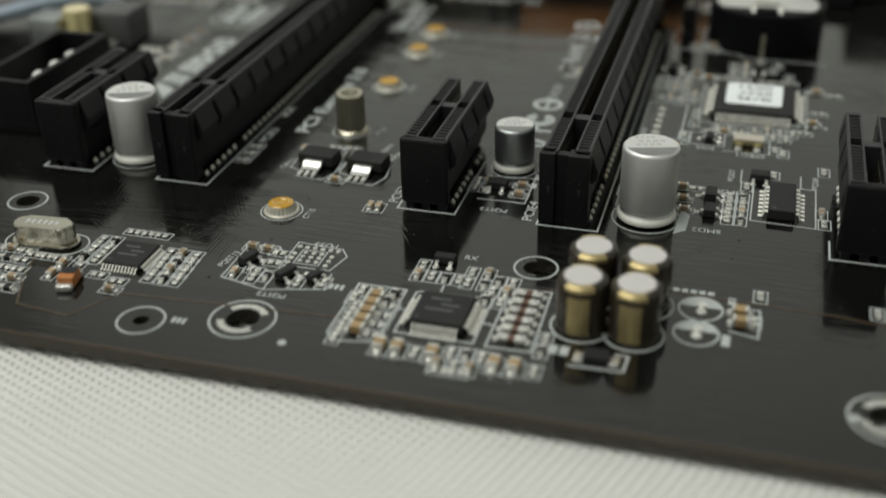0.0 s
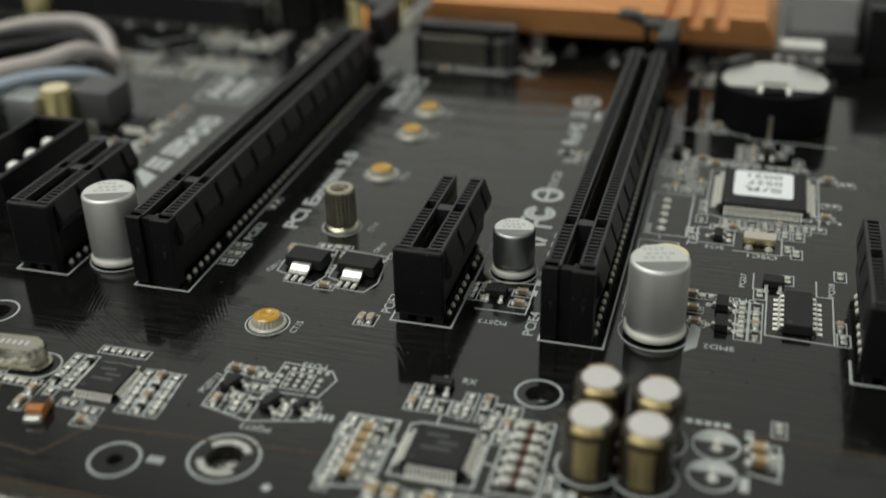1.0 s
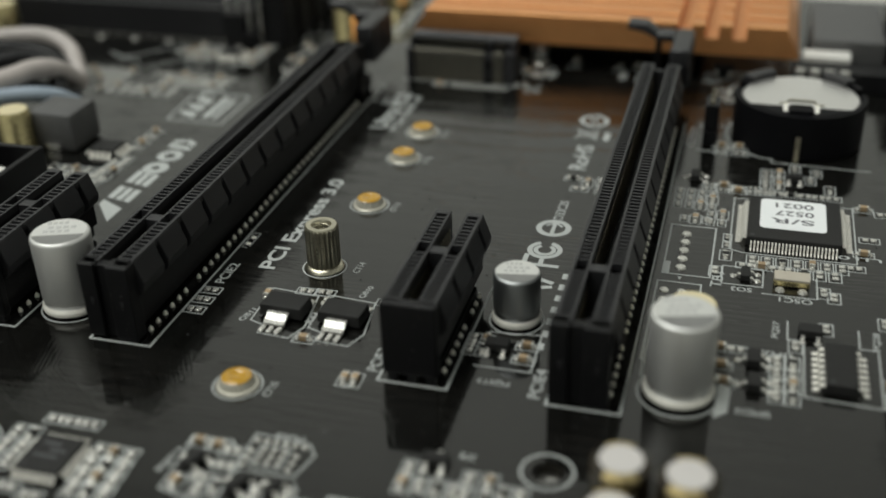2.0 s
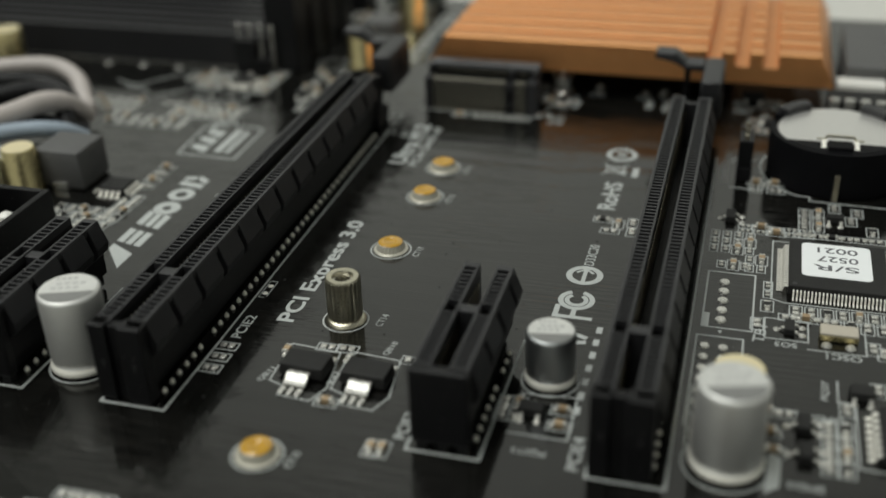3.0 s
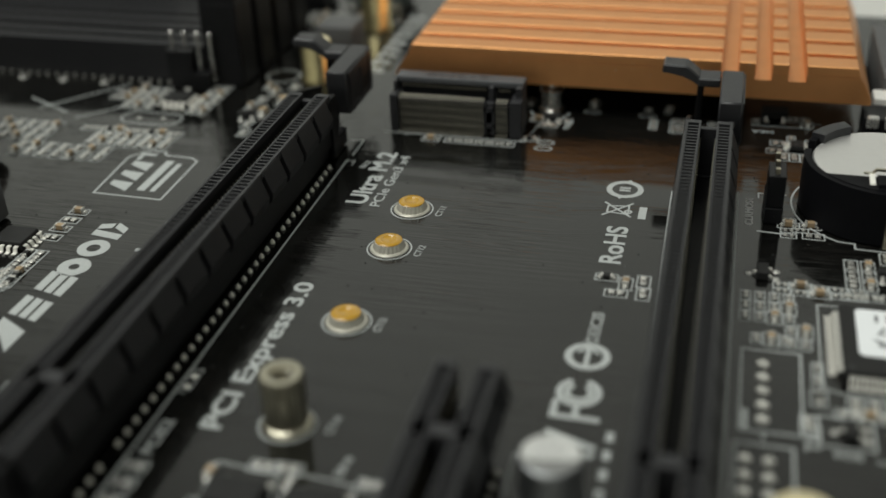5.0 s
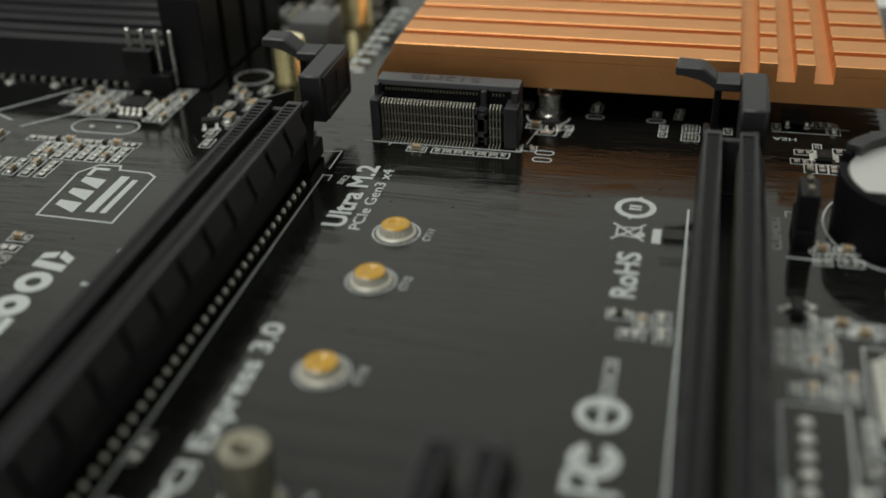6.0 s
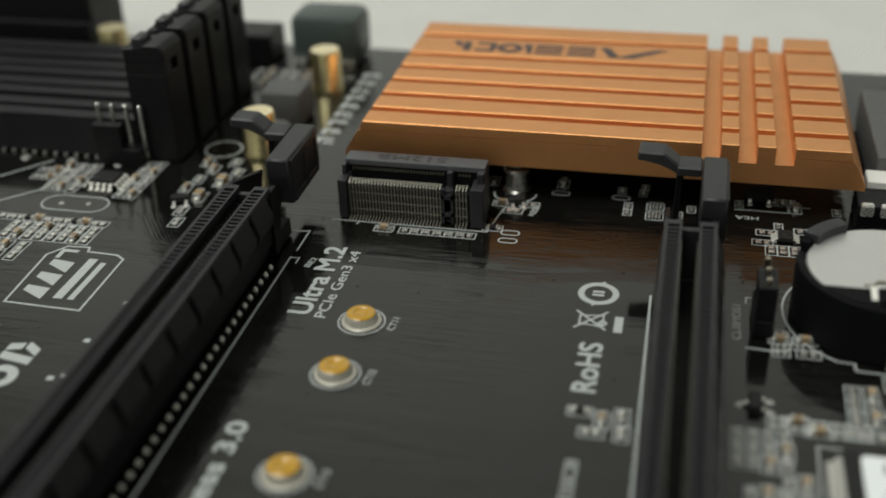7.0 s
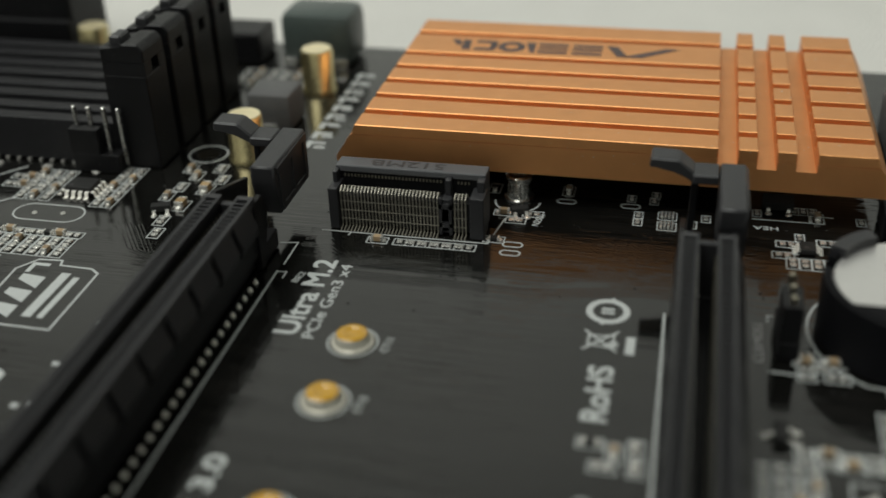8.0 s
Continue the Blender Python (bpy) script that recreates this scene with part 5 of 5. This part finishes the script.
for y in (112.9, 109.9):
    t = thing("resistor_array", 55.3, y, "tiny chip resistor array with four tinned ends a side", "resistor", "resistor arrays")
    bm = B()
    box(bm, -1.0, 1.0, -0.45, 0.45, 0.05, 0.45, 0.05)
    part("body", bm, CHIP, t)
    for k in range(4):
        bm = B()
        box(bm, -0.95 + 0.52 * k, -0.61 + 0.52 * k, -0.85, 0.85, 0.03, 0.47, 0.05)
        part("terminal", bm, SOLDER, t)
    bm = B()
    rect(bm, 54.0, y - 1.15, 56.6, y + 1.15, 0.15)
    mark("part_outline", bm)
sot(34.2, 110.6, 20, 2.6, 1.4, 1.0)
smd_list((("C", 32.0, 110.2), ("P", 34.0, 108.2), ("P", 36.2, 110.4)), 90)
sot(70.8, 118.6, 0, 4.4, 3.0, 1.3)
bm = B()
for x, y in ((34.7, 101.3), (34.7, 99.0), (40.5, 115.1), (49.9, 115.1)):
    line(bm, [(x + (1.3 if k < 9 else -1.3) * 0.55 + 0.65 * math.cos(radians(20 * k - 90)), y + 0.65 * math.sin(radians(20 * k - 90))) for k in range(18)], 0.2, True)
line(bm, ((67.2, 114.2), (75.0, 114.2), (75.0, 116.2), (78.2, 116.2)), 0.22)
marks("oval_outline", bm)
quad_chip("tiny_chip", 74.2, 106.2, 2.2, 2.6, 0.9, 4, 0.6, 0.9, "tiny square black chip with tinned leads", 0, 2)
smd_list((("P", 71.6, 107.6), ("P", 71.0, 104.6), ("P", 77.0, 108.6)), 90)
smd_grid("P", 72.2, 102.6, 4, 1, 1.6, 0, 0)
bm = B()
for k in range(4):
    box(bm, 72.2, 73.0, 105.0 + 0.65 * k, 105.3 + 0.65 * k, 0.02, 0.05)
    box(bm, 77.4, 78.6, 105.0 + 0.65 * k, 105.35 + 0.65 * k, 0.02, 0.05)
marks("print_block", bm)
bm = B()
for k in range(7):
    box(bm, 53.5, 54.3, 11.0 + 3.0 * k, 12.5 + 3.0 * k, 0.006, 0.04)
marks("print_block", bm)
words("HEA", 70.6, 112.2, 3.4, 1.0, 180, SILK, board)
words("N2501", 37.4, 107.0, 3.4, 1.0, 80, SILK, board)
bm = B()
ring(bm, 33.4, 114.0, 3.2, 3.45, 0.006, INKZ, 30, 180, 360)
marks("heatsink_outline", bm)

# connectors past the heatsink
t = thing("socket_connector", 93.5, 124.0, "pale grey plastic socket connector", "connector")
bm = B()
box(bm, -6.0, 8.0, -3.0, 24.0, 0.2, 7.0, 0.3)
part("shell", bm, FERRITE, t)
bm = B()
box(bm, -7.6, 1.4, -7.2, -3.05, 0.2, 5.0, 0.2)
part("front_lip", bm, WHITEPLASTIC, t, "white front lip")
bm = B()
box(bm, -9.4, 9.0, -13.4, -7.25, 0.2, 4.0, 0.2)
part("black_base", bm, BLACK, t)
for k in range(4):
    bm = B()
    box(bm, -9.0 + 2.75 * k, -7.2 + 2.75 * k, -14.2, -12.9, 2.6, 4.5, 0.25)
    part("pin_foot", bm, SOLDER, t)
t = thing("socket_connector", 104.0, 128.0, "black plastic multi-way socket connector", "connector")
for k in range(4):
    bm = B()
    box(bm, -1.0, 10.0, -12.0 + 8 * k, -5.4 + 8 * k, 0.2, 14.0, 0.3)
    part("port", bm, BLACK, t)

# ---- left side: power plug, inductors, wires ----
t = thing("power_socket", -37.6, 22.8, "black four-pin power socket with round white pins", "power connector")
bm = B()
W_, D_ = 5.4, 12.6
box(bm, -W_, W_, -D_, D_, 0.2, 2.0, 0.2)
part("socket_floor", bm, BLACK, t)
for a, b, c, d in ((-W_, -W_ + 1.1, -D_, D_), (W_ - 1.1, W_, -D_, D_), (-W_ + 1.08, W_ - 1.08, -D_, -D_ + 1.1), (-W_ + 1.08, W_ - 1.08, D_ - 1.1, D_)):
    bm = B()
    box(bm, a, b, c, d, 1.9, 9.6, 0.2)
    part("shroud_wall", bm, BLACK, t)
for k in range(4):
    bm = B()
    lathe(bm, ((0, 1.9), (1.25, 1.9), (1.25, 6.2), (1.1, 6.9), (0.6, 7.3), (0, 7.4)), 0, -7.4 + 5.1 * k, 20)
    part("pin", bm, WHITEPLASTIC, t, "rounded white pin", True)


def power_inductor(x, y, w, h, material=None, turn=0.0):
    tt = thing("power_inductor", x, y, "square dark grey moulded power inductor", "inductor", "power inductors", turn)
    b_ = B()
    box(b_, -w / 2, w / 2, -w / 2, w / 2, 0.2, h, 0.5)
    part("body", b_, material or FERRITE, tt, smooth=True)
    for s in (-1, 1):
        b_ = B()
        a, c = sorted((s * (w / 2 - 0.1), s * (w / 2 + 0.35)))
        box(b_, -1.4, 1.4, a, c, 0.05, 1.4, 0.1)
        part("terminal", b_, TIN, tt)


def solid_cap(x, y, r, h):
    tt = thing("solid_capacitor", x, y, "short gold solid capacitor with pale top", "capacitor", "gold solid capacitors")
    b_ = B()
    lathe(b_, ((0, 0.05), (r * 1.08, 0.05), (r * 1.08, 0.9), (r, 1.2), (r, h - 0.4), (r * 0.93, h), (0, h)), 0, 0, 36)
    part("can", b_, GOLDCAN, tt, smooth=True)
    b_ = B()
    disc(b_, 0, 0, r * 0.9, h + 0.002, h + 0.06, 32)
    part("top", b_, GOLDTOP, tt)


power_inductor(-43.4, 57.2, 8.8, 7.2)
power_inductor(-55.0, 50.5, 7.0, 7.0, ALUDARK)
solid_cap(-49.0, 50.8, 2.9, 8.4)
quad_chip("driver_chip", -33.6, 54.8, 5.0, 4.6, 1.4, 4, 1.1, 1.2, "small black driver chip with tinned leads", 0, 4)
smd_grid("CPPRP", -41.0, 39.6, 6, 4, 2.3, 2.3, 0, True, 0.4)
smd_grid("PC", -29.4, 57.0, 1, 4, -0.2, 2.6, 90)
smd_grid("PRPCP", -30.2, 45.0, 2, 4, 1.9, 2.3, 0)
smd_grid("CPPP", -52.0, 82.6, 7, 2, 2.6, 2.5, 0)
smd_grid("PCPPP", -41.0, 88.6, 8, 2, 1.9, 2.4, 0)
smd_grid("PPRC", -44.0, 93.4, 9, 1, 2.0, 0.1, 90)
bm = B()
pts = oval(B(), 3.2, 2.4, 0, 1, -35.2, 99.1)
line(bm, pts, 0.25, True)
line(bm, ((-62, 104), (-52, 99)), 0.3)
line(bm, ((-47, 113), (-58, 100)), 0.3)
line(bm, ((-41, 105), (-49, 97)), 0.3)
mark("crystal_outline", bm)
pad_bumps(((-37.4, 98.8), (-33.0, 99.3)), 0.45)
quad_chip("fan_driver_chip", -33.4, 106.6, 4.6, 3.6, 1.5, 4, 1.1, 1.2, "small black driver chip with tinned leads", 0, 4)
smd_grid("PCPP", -42.6, 104.0, 3, 4, 2.2, 2.4, 0)
smd_grid("PCP", -29.4, 103.4, 2, 5, 2.0, 2.6, 0)
smd_list((("C", -19.6, 107.0), ("Y", -16.2, 104.4), ("P", -17.2, 99.6), ("P", -16.4, 96.0), ("P", -18.8, 110.2), ("C", -17.8, 114.2), ("Y", -14.6, 110.0), ("P", -13.4, 113.6), ("P", -15.0, 117.2), ("C", -19.8, 116.4)), 0)
sot(-18.6, 102.6, 20)

t = thing("fan_header", -33.6, 114.4, "black fan header with four bent tinned pins", "pin header")
bm = B()
box(bm, -4.6, 3.4, -1.6, 1.6, 0.1, 3.2, 0.15)
box(bm, -4.6, 0.4, -1.6, 0.2, 3.1, 7.4, 0.15)
part("base", bm, BLACK, t)
for k in range(4):
    bm = B()
    x = -3.8 + 2.54 * k
    prism(bm, [(x - 0.3, 1.0), (x + 0.3, 1.0), (x + 0.3, 10.6), (x - 0.3, 10.6)], "y", -0.1, 0.5, 0.06)
    part("pin", bm, TIN, t)

# ---- memory sockets ----
for k in range(4):
    y = 119.0 + 9.0 * k
    t = thing("memory_socket", -26.0, y, "long black memory socket with upright end latch", "memory socket", "memory sockets")
    bm = B()
    L_ = 130.0
    for s in (-1, 1):
        a, b = sorted((s * 0.8, s * 3.4))
        box(bm, -L_, -0.5, a, b, 0.3, 7.6, 0.2)
    box(bm, -L_, -0.5, -0.9, 0.9, 0.3, 3.0)
    part("rail", bm, LITBLACK, t)
    bm = B()
    box(bm, -5.7, 1.6, -3.5, 3.5, 0.2, 15.8, 0.25)
    tower = part("end_tower", bm, BLACK, t)
    for y0, y1 in ((-3.45, -1.1), (1.1, 3.45)):
        bm = B()
        box(bm, -5.5, 1.6, y0, y1, 15.7, 17.8, 0.05)
        part("tower_cheek", bm, BLACK, tower)
    bm = B()
    box(bm, -5.5, 0.3, -1.15, 1.15, 15.7, 17.8)
    part("tower_core", bm, BLACK, tower)
    bm = B()
    prism(bm, [(-5.6, 17.7), (1.6, 17.7), (1.6, 19.9), (0.8, 20.8), (-1.8, 20.8), (-2.4, 20.1), (-5.6, 20.1)], "y", -3.5, 3.5, 0.2)
    part("tower_cap", bm, BLACK, tower)
    bm = B()
    prism(bm, [(-5.0, 19.8), (-2.5, 19.8), (-2.8, 21.4), (-4.6, 21.4)], "y", -1.7, 1.7, 0.25)
    part("end_latch", bm, DARK, tower)
    bm = B()
    for j in range(60):
        box(bm, -L_ + 4 + 2 * j, -L_ + 4.5 + 2 * j, -4.0, -3.5, 0.03, 0.5)
    tagged(part("pin_row", bm, SOLDER, t), kind="stuff")

solid_cap(-12.0, 121.6, 2.9, 7.8)
solid_cap(-9.4, 150.8, 2.9, 8.2)
solid_cap(-57.0, 157.0, 2.9, 8.2)
solid_cap(-91.0, 108.0, 3.2, 8.4)
power_inductor(-12.2, 136.0, 7.6, 6.6)
t = thing("toroid_choke", -13.5, 167.2, "large dark green moulded choke near the board edge", "choke")
bm = B()
box(bm, -7.2, 7.2, -5.5, 5.5, 0.2, 10.6, 2.0)
part("body", bm, GREEN, t, smooth=True)
for x in (-5, 5):
    bm = B()
    box(bm, x - 1.2, x + 1.2, -6.1, -5.4, 0.1, 2.0, 0.2)
    part("terminal", bm, TIN, t)
t = thing("power_connector", -99.5, 163.0, "tall black multi-pin power connector block", "power connector")
bm = B()
box(bm, -38, 38, -5.5, 8.0, 0.2, 26.0, 0.6)
part("shell", bm, BLACK, t)
bm = B()
box(bm, -38, 38, -7.0, -5.4, 4.0, 9.0, 0.4)
part("ledge", bm, BLACK, t)
t = thing("edge_connector", -34.0, 166.0, "low black edge connector at the board rim", "connector")
bm = B()
box(bm, -9, 9, -4, 5, 0.2, 6.0, 0.5)
part("shell", bm, BLACK, t)
smd_grid("PCP", -26.0, 152.0, 6, 3, 2.6, 3.0, 0)


def cable(pts, r, material, label):
    tt = thing("wire", 0, 0, label, "wire", "loose wires")
    cu = bpy.data.curves.new("wire_path", "CURVE")
    cu.dimensions = "3D"
    cu.bevel_depth, cu.bevel_resolution, cu.resolution_u = r * U, 3, 10
    sp = cu.splines.new("BEZIER")
    sp.bezier_points.add(len(pts) - 1)
    for bp, p in zip(sp.bezier_points, pts):
        bp.co = [c * U for c in p]
        bp.handle_left_type = bp.handle_right_type = "AUTO"
    tmp = new("wire_path", cu)
    me = bpy.data.meshes.new_from_object(tmp.evaluated_get(bpy.context.evaluated_depsgraph_get()))
    bpy.data.objects.remove(tmp)
    me.materials.clear()
    me.materials.append(material)
    me.polygons.foreach_set("use_smooth", [True] * len(me.polygons))
    o = new("insulation", me)
    o.parent = tt


PALE, INKY = "pale pinkish insulated wire bent over the board", "black insulated wire bent over the board"
for path, r, m, lab in (
    (((-104, 58, 5), (-86, 72, 8), (-72, 84, 9.5), (-62, 87, 8), (-54, 80, 3)), 1.7, WIRE, PALE),
    (((-104, 54, 5), (-84, 66, 8), (-70, 77, 9), (-60, 80, 7), (-53, 74, 3)), 1.9, BLACK, INKY),
    (((-100, 48, 5), (-80, 58, 8), (-66, 70, 9), (-58, 75, 8), (-52, 70, 3)), 1.9, BLACK, INKY),
    (((-92, 36, 5), (-72, 50, 8), (-60, 62, 8.5), (-55, 72, 8), (-53, 78, 3)), 2.0, WIRE, PALE),
    (((-88, 34, 4), (-68, 48, 6), (-58, 60, 6.5), (-51, 66, 5), (-49, 70, 2)), 1.5, BLUEWIRE, "pale blue insulated wire bent over the board"),
    (((-90, 40, 4), (-70, 54, 5.5), (-58, 68, 5), (-50, 73, 2)), 1.7, BLACK, INKY),
):
    cable(path, r, m, lab)
smd_grid("PPCP", -60.0, 88.0, 5, 3, 2.4, 2.6, 0)
smd_grid("PCP", -46.0, 107.0, 3, 2, 2.2, 2.6, 90)
pad_bumps([(-70 + 8.8 * k, 113.4) for k in range(5)], 0.9)
